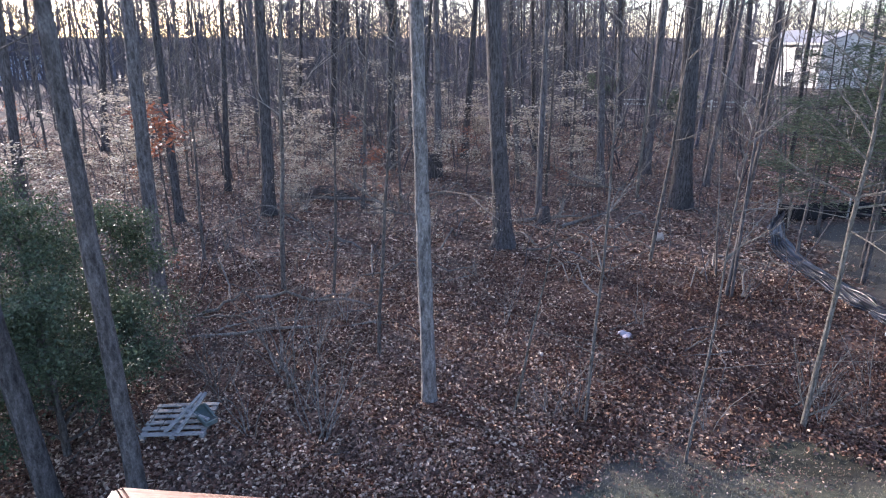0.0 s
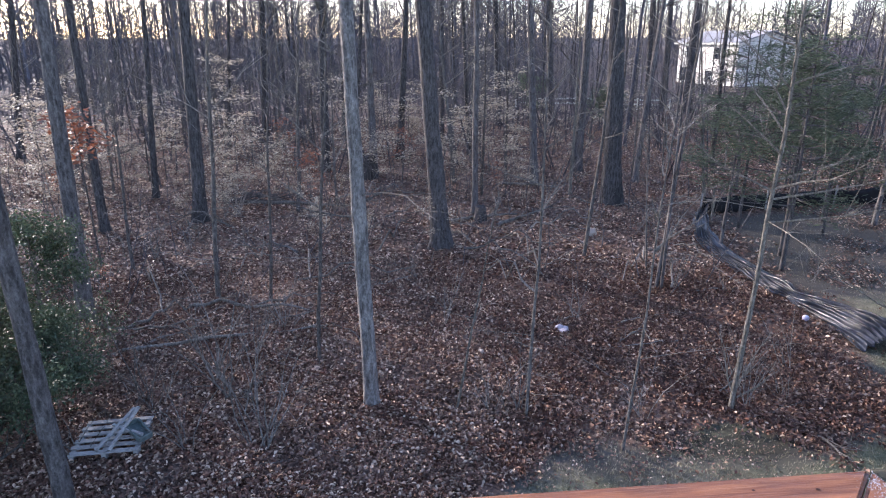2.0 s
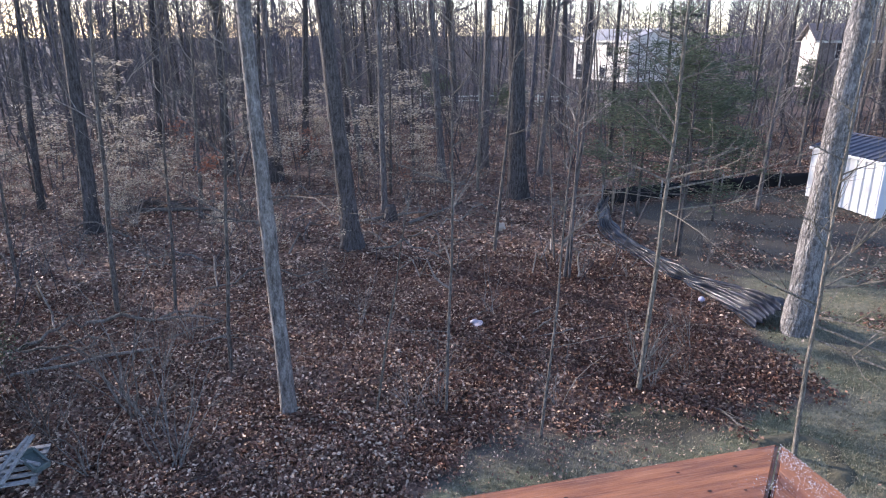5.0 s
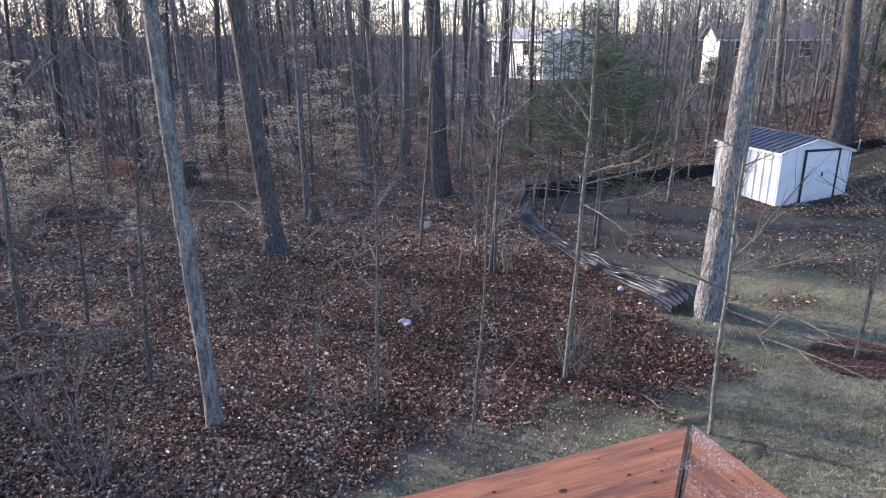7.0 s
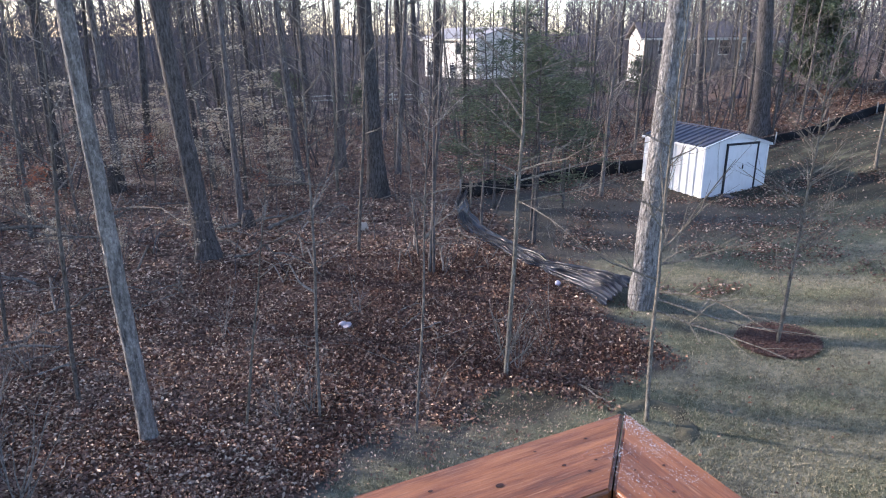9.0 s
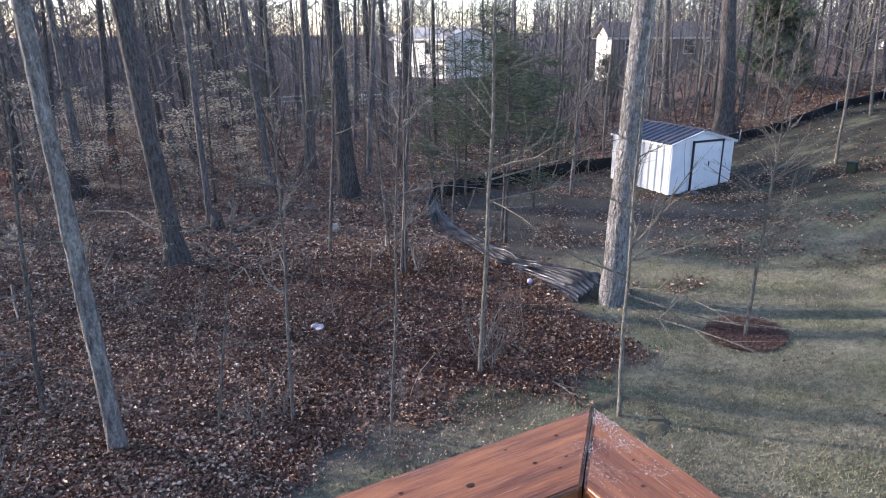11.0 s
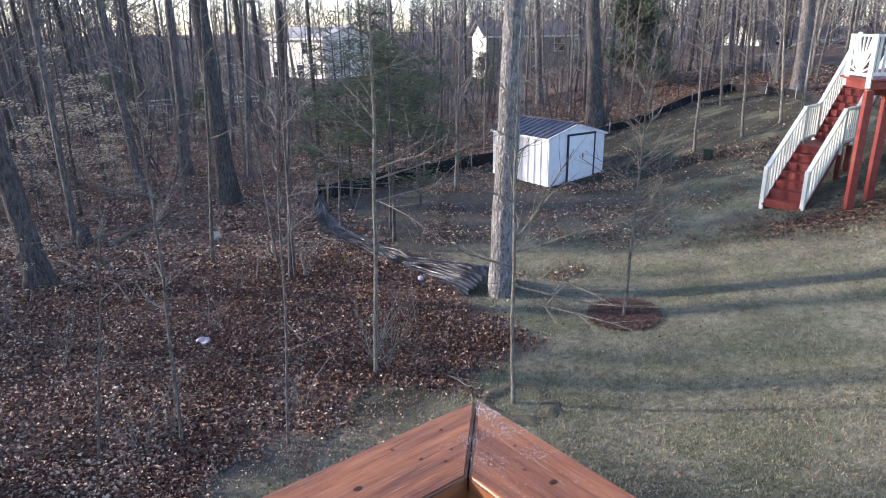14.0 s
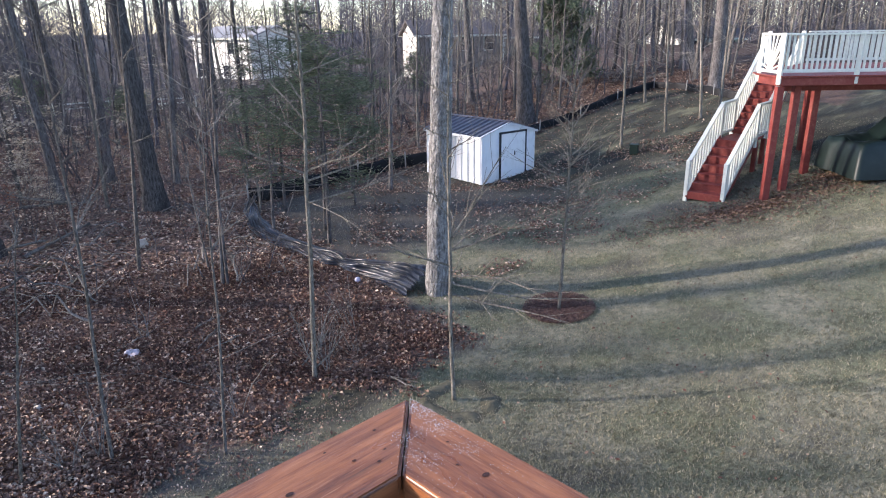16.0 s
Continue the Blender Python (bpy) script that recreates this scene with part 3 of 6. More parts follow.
def build_railing():
    top = empty("deck_railing", RX, RY, gz(RX, RY), label="red-stained wooden deck railing with wet mitred cap boards", category="railing")
    base = top.matrix_basis.inverted()
    lx = -0.49
    g = 0.0012
    # each cap board is built along its own x axis, so that the grain follows it
    def board(name, a, b, inner_a, inner_b, label):
        d = Vector((b[0] - a[0], b[1] - a[1], 0))
        ang = math.atan2(d.y, d.x)
        m = base @ pose(a[0], a[1], 0, 0, 0, math.degrees(ang))
        inv = (pose(a[0], a[1], 0, 0, 0, math.degrees(ang))).inverted()
        quad = [(inv @ Vector((*p, 0))).xy for p in (inner_a, inner_b, b, a)]
        quad = [tuple(q) for q in quad]
        area = sum(quad[i][0] * quad[(i + 1) % 4][1] - quad[(i + 1) % 4][0] * quad[i][1] for i in range(4))
        if area < 0:
            quad = quad[::-1]
        ob = part(name, cap_bm(quad, RZ - 0.036, RZ), M_CEDAR, top, label, smooth=False)
        ob.matrix_basis = m
        return ob
    front = board("cap_board", (-0.04, RY), (RX - g, RY), (-0.04, RY - CW), (RX - CW - g, RY - CW), "orange-brown stained cap board with dark knots")
    end = board("cap_board", (lx + g, RY + 0.047), (-0.042, RY), (lx + CW + g, RY + 0.031 - CW), (-0.042, RY - CW), "sunlit orange end board of the front railing")
    right = board("cap_board", (RX + g, RY - g), (RX + g, RY - 3.0), (RX - CW + g, RY - CW - g), (RX - CW + g, RY - 3.0), "wet reddish cap board beaded with water")
    left = board("cap_board", (lx - g, RY - 3.0), (lx - g, RY + 0.046), (lx + CW - g, RY - 3.0), (lx + CW - g, RY + 0.030 - CW), "sunlit orange cap board")
    for a, b in (((lx + 0.08, RY - 0.075, RZ - 0.082), (RX - 0.05, RY - 0.075, RZ - 0.082)),
                 ((RX - 0.075, RY - 0.10, RZ - 0.082), (RX - 0.075, RY - 3.0, RZ - 0.082)),
                 ((lx + 0.075, RY - 0.10, RZ - 0.082), (lx + 0.075, RY - 3.0, RZ - 0.082))):
        p = part("under_rail", beam_bm(a, b, 0.12, 0.088), M_CEDAR, top)
        p.matrix_basis = base
    for x, y in ((RX - 0.09, RY - 0.09), (lx + 0.09, RY - 0.09)):
        z0 = gz(x, y) - 0.1
        p = part("post", box_bm(x, y, (RZ - 0.13 + z0) / 2, 0.09, 0.09, RZ - 0.13 - z0, 0.004), M_CEDAR, top)
        p.matrix_basis = base
    rng = random.Random(4)
    # knots are flat dark ovals set in the boards
    for x, y, r in ((0.392, 0.668, 0.007), (0.50, 0.665, 0.004), (0.57, 0.705, 0.0035), (0.48, 0.712, 0.003), (0.30, 0.70, 0.004), (0.55, 0.655, 0.003), (0.525, 0.638, 0.0035),
                    (0.612, 0.505, 0.007), (0.63, 0.60, 0.003), (0.60, 0.55, 0.003), (-0.40, 0.757, 0.006), (0.585, 0.61, 0.0025)):
        bm = bmesh.new()
        bmesh.ops.create_circle(bm, cap_ends=True, segments=12, radius=r * 0.72, matrix=Matrix.Translation((x, y, RZ + 0.0008)) @ Matrix.Diagonal((1.3, 0.8, 1, 1)))
        ob = part("knot", bm, M_KNOT, top)
        ob.matrix_basis = base
    return top


RAIL = build_railing()
# ---------------------------------------------------------------- large trees of the near wood
_seed = [100]


def wood_tree(x, y, dia, lean, height=16.0, mat=None, label="", **kw):
    _seed[0] += 1
    kw = dict(dict(limbs=28, kids=4, low=5), **kw)
    t = make_tree("tree", _seed[0], height, dia, lean, mat=mat, label=label, **kw)
    return put(t, x, y)


G_, D_, P_ = M_BARK, M_BARK_DARK, M_BARK_PALE
wood_tree(-3.42, 6.16, 0.2, (-0.013, -0.009), 14, G_, "slim grey tree leaning beside the holly", first=6.5, low=1, limbs=9, flare=1.15, fine=True, sides=18)
wood_tree(-4.26, 5.98, 0.23, (-0.056, -0.045), 12, D_, "dark leaning trunk in front of the holly", first=5, low=1, limbs=8, flare=1.15, fine=True, sides=18)
wood_tree(-5.34, 11.49, 0.28, (0.025, 0.010), 17, G_, "grey forest tree with a flared dark foot", first=6.5, flare=1.6, fine=True, sides=20)
wood_tree(-5.03, 18.39, 0.36, (0.031, 0.007), 18, D_, "dark forest tree with a flared foot", first=7, flare=1.6)
wood_tree(-0.22, 8.23, 0.215, (-0.028, -0.003), 15, M_BARK_MID, "pale grey tree with a scarred crook and peeling bark", first=5.6, low=2, flare=1.25, fine=True, sides=20, knots=((2.9, -1.9, 0.35), (1.6, -1.2, 0.15), (4.1, -2.4, 0.2)), extra=((2.75, -0.9, 0.1, 0.02, 1.3), (2.95, 0.9, 0.1, 0.2, 0.5), (4.4, 0.95, 0.1, -0.25, 0.7), (4.7, -0.9, 0.2, 0.1, 1.2)))
wood_tree(1.44, 15.36, 0.42, (-0.072, 0.004), 18, G_, "large grey tree with spreading root flare", first=7.0, low=2, flare=1.7, fine=True, sides=22)
wood_tree(5.35, 22.18, 0.264, (-0.06, 0.012), 16, G_, first=6, limbs=30, kids=4)
wood_tree(7.6, 24.6, 0.334, (0.02, -0.006), 18, G_, first=7, limbs=30, kids=4)
wood_tree(7.12, 19.37, 0.56, (-0.035, 0.010), 19, D_, "broad dark oak with a flared base", first=7.5, low=2, flare=1.5, fine=True, sides=22, limbs=30, kids=4)
wood_tree(16.92, 40.86, 0.484, (-0.028, 0.010), 18, D_, first=6)
wood_tree(20.03, 45.59, 0.484, (-0.019, 0.007), 18, D_, first=7)
wood_tree(21.0, 43.93, 0.704, (0.003, -0.003), 19, D_, first=8)
wood_tree(-7.13, 21.35, 0.194, (0.06, 0.016), 14, D_, first=6, limbs=30, kids=4)
wood_tree(-7.24, 17.47, 0.238, (0.0, -0.002), 15, D_, first=6, limbs=30, kids=4)
wood_tree(2.72, 18.56, 0.18, (-0.004, -0.001), 14, G_, first=5)
wood_tree(7.0, 38.19, 0.37, (-0.055, 0.008), 17, D_)
wood_tree(0.87, 28.0, 0.299, (0.067, -0.004), 16, D_)
wood_tree(-0.2, 24.9, 0.299, (-0.015, -0.002), 16, G_)
wood_tree(-2.07, 25.4, 0.352, (0.025, 0.0), 17, D_)
wood_tree(-5.44, 32.8, 0.352, (0.05, 0.006), 17, D_)
wood_tree(10.15, 38.2, 0.405, (-0.077, 0.018), 17, D_)
wood_tree(-13.54, 20.67, 0.317, (0.049, 0.030), 17, D_, first=6, limbs=30, kids=4)
wood_tree(-15.1, 29.4, 0.299, (0.10, 0.05), 17, D_)
wood_tree(8.26, 8.62, 0.45, (0.023, -0.023), 18, P_, "large pale tree with shaggy flaking bark by the lawn", first=6.5, low=2, flare=1.15, fine=True, sides=26, knots=((3.4, -2.2, 0.12), (2.0, -2.8, 0.1)))
wood_tree(24.5, 19.5, 0.704, (-0.048, 0.06), 19, D_, "very large dark tree behind the shed", first=8, low=1)
wood_tree(31.4, 29.5, 0.44, (-0.042, 0.044), 17, G_, first=7)
wood_tree(37.1, 18.0, 0.686, (-0.045, 0.097), 18, G_, first=8)
wood_tree(29.8, 13.07, 0.546, (-0.009, 0.026), 18, G_, first=8)
wood_tree(9.04, 22.4, 0.202, (0.063, -0.029), 14, G_, first=6, limbs=30, kids=4)

# thin stems
SAP = dict(first=2.4, limbs=11, flare=1.1, sides=7, spread=0.27, depth=1, kids=5, wob=0.035, twig=M_SHRUB)


def sapling(x, y, dia, lean, height, mat=None, label="thin bare sapling in the leaf litter", **kw):
    _seed[0] += 1
    a = dict(SAP)
    a.update(kw)
    t = make_tree("sapling", _seed[0], height, dia, lean, mat=mat or M_TWIG, label=label, **a)
    tagged(t, category="sapling")
    return put(t, x, y)


sapling(5.56, 12.15, 0.085, (0.05, -0.026), 8.0, M_BARK)
sapling(5.62, 12.05, 0.068, (0.02, -0.02), 6.5, M_BARK)
sapling(4.69, 7.55, 0.076, (0.033, -0.023), 8.5, M_YOUNG, "straight pale young tree at the lawn's edge", first=3.0, limbs=24, spread=0.24, kids=5, twig=M_YOUNG, extra=((0.3, 0.4, 0.1, 1.0, 1.0), (0.2, 0.5, -0.3, 0.9, 0.8), (0.25, -0.2, 0.5, 1.0, 0.9), (3.0, 0.7, -0.65, 0.45, 2.0), (2.7, 0.7, -0.6, 0.3, 1.7), (3.1, -0.75, 0.6, 0.4, 1.3)))
sapling(9.78, 18.6, 0.119, (-0.12, 0.057), 6.0, M_YOUNG)
sapling(2.88, 6.79, 0.041, (0.05, -0.026), 5.0)
sapling(1.85, 7.65, 0.049, (0.02, -0.01), 6.0)
sapling(0.94, 7.95, 0.043, (0.157, -0.027), 3.1, M_YOUNG, "dead broken leaning pole", first=2.6, limbs=3)
sapling(-1.07, 9.66, 0.068, (0.066, 0.003), 6.5)
sapling(-3.27, 12.52, 0.102, (0.06, 0.014), 9.0)
sapling(-5.51, 14.41, 0.085, (0.011, 0.0), 5.0)
sapling(-2.23, 12.36, 0.068, (0.073, 0.01), 6.0)
sapling(4.64, 14.13, 0.093, (0.06, -0.03), 7.0)
sapling(2.61, 22.8, 0.145, (-0.09, 0.007), 9.0)
sapling(-2.44, 19.2, 0.128, (0.066, 0.005), 8.0)
sapling(6.19, 20.68, 0.111, (0.0, 0.0), 7.0, M_YOUNG)
sapling(20.2, 11.9, 0.111, (-0.01, 0.022), 6.0, M_YOUNG)
sapling(22.1, 11.3, 0.111, (-0.033, 0.05), 6.5, M_YOUNG)
sapling(23.9, 10.9, 0.119, (-0.04, 0.09), 6.0, M_YOUNG)
sapling(27.2, 15.0, 0.128, (-0.04, 0.08), 7.0, M_YOUNG)
sapling(24.4, 10.45, 0.128, (0.0, 0.008), 7.0, M_YOUNG)
sapling(24.6, 8.55, 0.119, (0.022, -0.045), 6.0, M_YOUNG)
sapling(13.2, 15.9, 0.145, (0.026, -0.025), 6.0, M_BARK)
sapling(27.7, 23.8, 0.128, (0.0, 0.0), 7.0, M_YOUNG)
sapling(5.76, 13.2, 0.051, (-0.083, 0.028), 3.0)
sapling(5.67, 5.62, 0.064, (-0.002, 0.001), 5.2, M_YOUNG, "slender young tree in a small ringed bed on the lawn", first=2.1, limbs=16, twig=M_YOUNG, extra=((1.75, 0.72, -0.70, -0.28, 2.0), (1.6, 0.72, -0.6, -0.3, 1.7), (1.85, 0.6, -0.8, -0.02, 1.5), (2.0, -0.7, 0.7, 0.1, 1.2), (2.2, 0.75, -0.6, 0.1, 1.3), (2.35, 0.5, -0.3, 0.9, 1.4)))
sapling(9.11, 6.37, 0.064, (0.018, -0.023), 5.0, M_YOUNG, "young bare tree in a round bed of red mulch", first=1.5, limbs=42, spread=0.3, kids=6, twig=M_YOUNG)

# ---------------------------------------------------------------- forest further off
_protos = [make_tree("tree", 900 + i, 15 + 0.8 * (i % 4), 0.12 + 0.032 * (i % 5), (0.035 * ((i * 7) % 5 - 2), 0.03 * ((i * 3) % 5 - 2)), first=3.0 + i % 3, limbs=15, low=10,
                     mat=(M_BARK_DARK, M_BARK, M_BARK_DARK, M_FAR_HAZE)[i % 4], sides=8, wob=0.045, label="bare forest tree among many others", group="forest trees") for i in range(8)]
_thin = [make_tree("sapling", 950 + i, 7 + i, 0.09 + 0.02 * i, (0.03 * (i - 2), 0.02), first=1.6, limbs=18, low=4, mat=M_TWIG, twig=M_SHRUB, sides=6, spread=0.27, depth=1, kids=5, wob=0.05, flare=1.1,
                    label="thin bare understorey sapling", group="understorey saplings") for i in range(5)]
for t in _thin:
    tagged(t, category="sapling")
frng = random.Random(21)


_thinning = [1.0]


def open_ground(x, y):
    """Where no forest tree stands: the lawn, the yards and the houses."""
    if lawn_amount(x, y) > 0.05 and math.hypot(x, y) < 36:
        return True
    az = math.degrees(math.atan2(x, y))
    if az > 58 and math.hypot(x, y) < 34:
        return True
    # a gap in the trees before the pale house
    if 25.8 < az < 32.2 and 24 < math.hypot(x, y) < 84 and frng.random() < 0.62:
        return True
    # the wood is thin towards the neighbours' yards
    if az < -26 and frng.random() < 0.5:
        return True
    if az > 17 and math.hypot(x, y) > 22 and frng.random() < (0.45 if az < 50 else 0.25) * _thinning[0]:
        return True
    return False


def scatter(protos, count, r0, r1, a0, a1, gap, smin, smax):
    done, tries, first = [], 0, {}
    while len(done) < count and tries < count * 30:
        tries += 1
        az, r = radians(frng.uniform(a0, a1)), math.sqrt(frng.uniform(r0 * r0, r1 * r1))
        x, y = r * math.sin(az), r * math.cos(az)
        if open_ground(x, y) or any((x - a) ** 2 + (y - b) ** 2 < gap * gap for a, b in done):
            continue
        k = frng.randrange(len(protos))
        m = pose(x, y, gz(x, y) - 0.05, 0, 0, frng.uniform(0, 360)) @ Matrix.Diagonal((*(frng.uniform(smin, smax),) * 3, 1))
        if k not in first:
            protos[k].matrix_basis = m
            first[k] = True
        else:
            c = copy_thing(protos[k], m)
            c.matrix_basis = m
        done.append((x, y))


scatter(_protos, 165, 23, 75, -62, 62, 1.6, 0.8, 1.2)
_thinning[0] = 0.35
scatter(_protos, 18, 25, 50, 5, 25, 2.2, 0.9, 1.2)
_thinning[0] = 1.0
scatter(_protos, 40, 36, 75, 58, 96, 2.5, 0.8, 1.2)
scatter(_thin, 85, 28, 58, 42, 80, 1.2, 0.7, 1.2)
scatter(_thin, 115, 20, 48, -60, 50, 1.0, 0.5, 1.0)
# the wood goes on to the left of the view, towards the sun
scatter(_protos, 16, 20, 55, -105, -46, 3.0, 0.9, 1.2)


def far_woods():
    """The dense far wood: many thin stems and twigs as one mesh."""
    rng = random.Random(5)
    V, F = [], []
    for i in range(2500):
        az, r = radians(rng.uniform(-62, 100)), rng.uniform(62, 190)
        x, y = r * math.sin(az), r * math.cos(az)
        # the neighbours' yards stay open
        if 14 < math.degrees(az) < 36 and r < 108 or 36 < math.degrees(az) < 56 and r < 78:
            continue
        h, w = rng.uniform(7, 16), rng.uniform(0.05, 0.13)
        p = Vector((x, y, gz(x, y) - 0.2))
        d = Vector((rng.gauss(0, 0.07), rng.gauss(0, 0.07), 1))
        tube(V, F, [p, p + d * h * 0.5 + Vector((rng.gauss(0, 0.25), rng.gauss(0, 0.25), 0)), p + d * h], [w, w * 0.6, 0.03], 4, False)
        for _ in range(24):
            q = p + d * h * rng.uniform(0.03, 1.0)
            a = rng.uniform(0, 2 * math.pi)
            e = Vector((math.cos(a), math.sin(a), rng.uniform(0.1, 1.1))) * rng.uniform(1.0, 3.6)
            tube(V, F, [q, q + e + Vector((0, 0, rng.uniform(0, 0.6)))], [0.045, 0.012], 3, False)
    tagged(obj("far_woods", V, F, M_FAR_HAZE), "dense distant leafless woods", "woods", kind="stuff")


far_woods()


def underbrush():
    """Thin upright stems and twigs between the forest trees, as one mesh."""
    rng = random.Random(15)
    V, F = [], []
    n = 0
    while n < 1150:
        az, r = radians(rng.uniform(-60, 60)), rng.uniform(24, 72)
        x, y = r * math.sin(az), r * math.cos(az)
        if open_ground(x, y):
            continue
        n += 1
        h, w = rng.uniform(1.2, 6.5), rng.uniform(0.012, 0.045)
        p = Vector((x, y, gz(x, y) - 0.1))
        d = Vector((rng.gauss(0, 0.2), rng.gauss(0, 0.2), 1))
        tube(V, F, [p, p + d * h * 0.5 + Vector((rng.gauss(0, 0.12), rng.gauss(0, 0.12), 0)), p + d * h + Vector((rng.uniform(-0.2, 0.2), 0, 0))], [w, w * 0.7, w * 0.2], 3, False)
        for _ in range(8):
            q = p + d * h * rng.uniform(0.2, 1.0)
            a = rng.uniform(0, 2 * math.pi)
            e = Vector((math.cos(a), math.sin(a), rng.uniform(0.0, 0.9))) * rng.uniform(0.4, 1.4)
            tube(V, F, [q, q + e * 0.55, q + e + Vector((0, 0, rng.uniform(-0.1, 0.3)))], [w * 0.45, w * 0.35, 0.004], 3, False)
    for _ in range(260):
        az, r = radians(rng.uniform(-42, 40)), rng.uniform(13, 26)
        x, y = r * math.sin(az), r * math.cos(az)
        if open_ground(x, y) or lawn_amount(x, y) > 0.1:
            continue
        a = rng.uniform(0, 2 * math.pi)
        branch(V, F, rng, Vector((x, y, gz(x, y) - 0.05)), Vector((math.cos(a) * 0.4, math.sin(a) * 0.4, 1.0)), rng.uniform(0.8, 3.2), rng.uniform(0.006, 0.014), 2, 4, -0.05, 3)
    tagged(obj("underbrush", V, F, M_BRUSH), "tangle of thin bare stems between the trees", "underbrush", kind="stuff")


underbrush()
# ---------------------------------------------------------------- shed
def build_shed():
    w, d, eave, ridge = 2.43, 2.75, 1.52, 1.86
    top = empty("garden_shed", 15.40, 14.00, gz(16.5, 15.2) + 0.02, -4.5, label="white metal garden shed with a dark trimmed sliding door", category="shed")
    # local: x along the front to the east, y to the back
    def ribbed(n, length):
        """A wall line with shallow ribs."""
        pts = []
        for i in range(n):
            a, b = length * i / n, length * (i + 1) / n
            s = (b - a)
            pts += [(a, 0.0), (a + s * 0.55, 0.0), (a + s * 0.62, 0.034), (a + s * 0.9, 0.034)]
        return pts + [(length, 0.0)]
    def wall(name, pts, heights, place, label=""):
        V, F = [], []
        for (u, o), h in zip(pts, heights):
            V += [place(u, o, 0), place(u, o, h)]
        for i in range(len(pts) - 1):
            F.append((2 * i, 2 * i + 2, 2 * i + 3, 2 * i + 1))
        return obj(name, V, F, M_SHED, top, label)
    side = ribbed(9, d)
    wall("side_wall", side, [eave] * len(side), lambda u, o, z: (-o, d - u, z), "sunlit ribbed white metal wall")
    wall("side_wall", side, [eave] * len(side), lambda u, o, z: (w + o, u, z))
    fr = ribbed(8, w)
    fh = [eave + (ridge - eave) * (1 - abs(u - w / 2) / (w / 2)) for u, o in fr]
    wall("back_wall", fr, fh, lambda u, o, z: (w - u, d + o, z))
    V = [(0, 0, 0), (w, 0, 0), (w, 0, eave), (w / 2, 0, ridge), (0, 0, eave)]
    obj("front_wall", V, [(0, 1, 2, 3, 4)], M_SHED, top)
    for a, b in ((0.02, 0.0), (w - 0.02, 0.0), (0.02, d), (w - 0.02, d)):
        part("corner_post", box_bm(a, b, eave / 2, 0.07, 0.05, eave, 0.005), M_SHED, top)
    # door with dark frame
    x0, x1, dh = 0.80, 1.98, 1.50
    part("door", box_bm((x0 + x1) / 2, -0.03, dh / 2 + 0.03, x1 - x0 - 0.06, 0.03, dh, 0.004), M_SHED, top, "flat white sliding door")
    for p in (box_bm(x0, -0.035, dh / 2 + 0.03, 0.055, 0.04, dh + 0.04), box_bm(x1, -0.035, dh / 2 + 0.03, 0.055, 0.04, dh + 0.04),
              box_bm((x0 + x1) / 2, -0.04, dh + 0.06, x1 - x0 + 0.07, 0.05, 0.06)):
        part("door_frame", p, M_SHED_DARK, top, "dark door trim")
    part("door_handle", box_bm((x0 + x1) / 2 + 0.06, -0.055, 0.86, 0.05, 0.025, 0.13, 0.008), M_SHED_DARK, top)
    # ribbed roof slopes
    ov = 0.08
    rp = ribbed(11, d + 2 * ov)
    for sgn in (0, 1):
        V, F = [], []
        for u, o in rp:
            xe = -ov if sgn == 0 else w + ov
            slope = (ridge - eave) / (w / 2)
            V += [(xe, u - ov, eave - ov * slope + o * 1.3 + 0.02), (w / 2, u - ov, ridge + o * 1.3 + 0.02)]
        for i in range(len(rp) - 1):
            F.append((2 * i, 2 * i + 2, 2 * i + 3, 2 * i + 1))
        obj("roof_slope", V, F, M_SHED_ROOF, top, "dark ribbed metal roof")
        xe = -ov if sgn == 0 else w + ov
        part("eave_trim", box_bm(xe, d / 2, eave - 0.03, 0.03, d + 2 * ov, 0.07), M_SHED, top)
        part("gable_trim", beam_bm((xe, -0.02, eave - 0.03), (w / 2, -0.02, ridge - 0.01), 0.05, 0.08), M_SHED, top)
    part("ridge_cap", box_bm(w / 2, d / 2, ridge + 0.04, 0.14, d + 2 * ov, 0.03), M_SHED_ROOF, top)
    part("ramp", box_bm((x0 + x1) / 2 + 0.1, -0.35, 0.03, 1.6, 0.55, 0.05, 0.01), M_SHED_ROOF, top, "grey-blue flat ramp board")


build_shed()


# ---------------------------------------------------------------- neighbour's deck with stairs
def turned_box(x, y, z, w, h):
    return box_bm(0, 0, 0, w, w, h, 0.005, pose(x, y, z, 0, 0, -44.3))


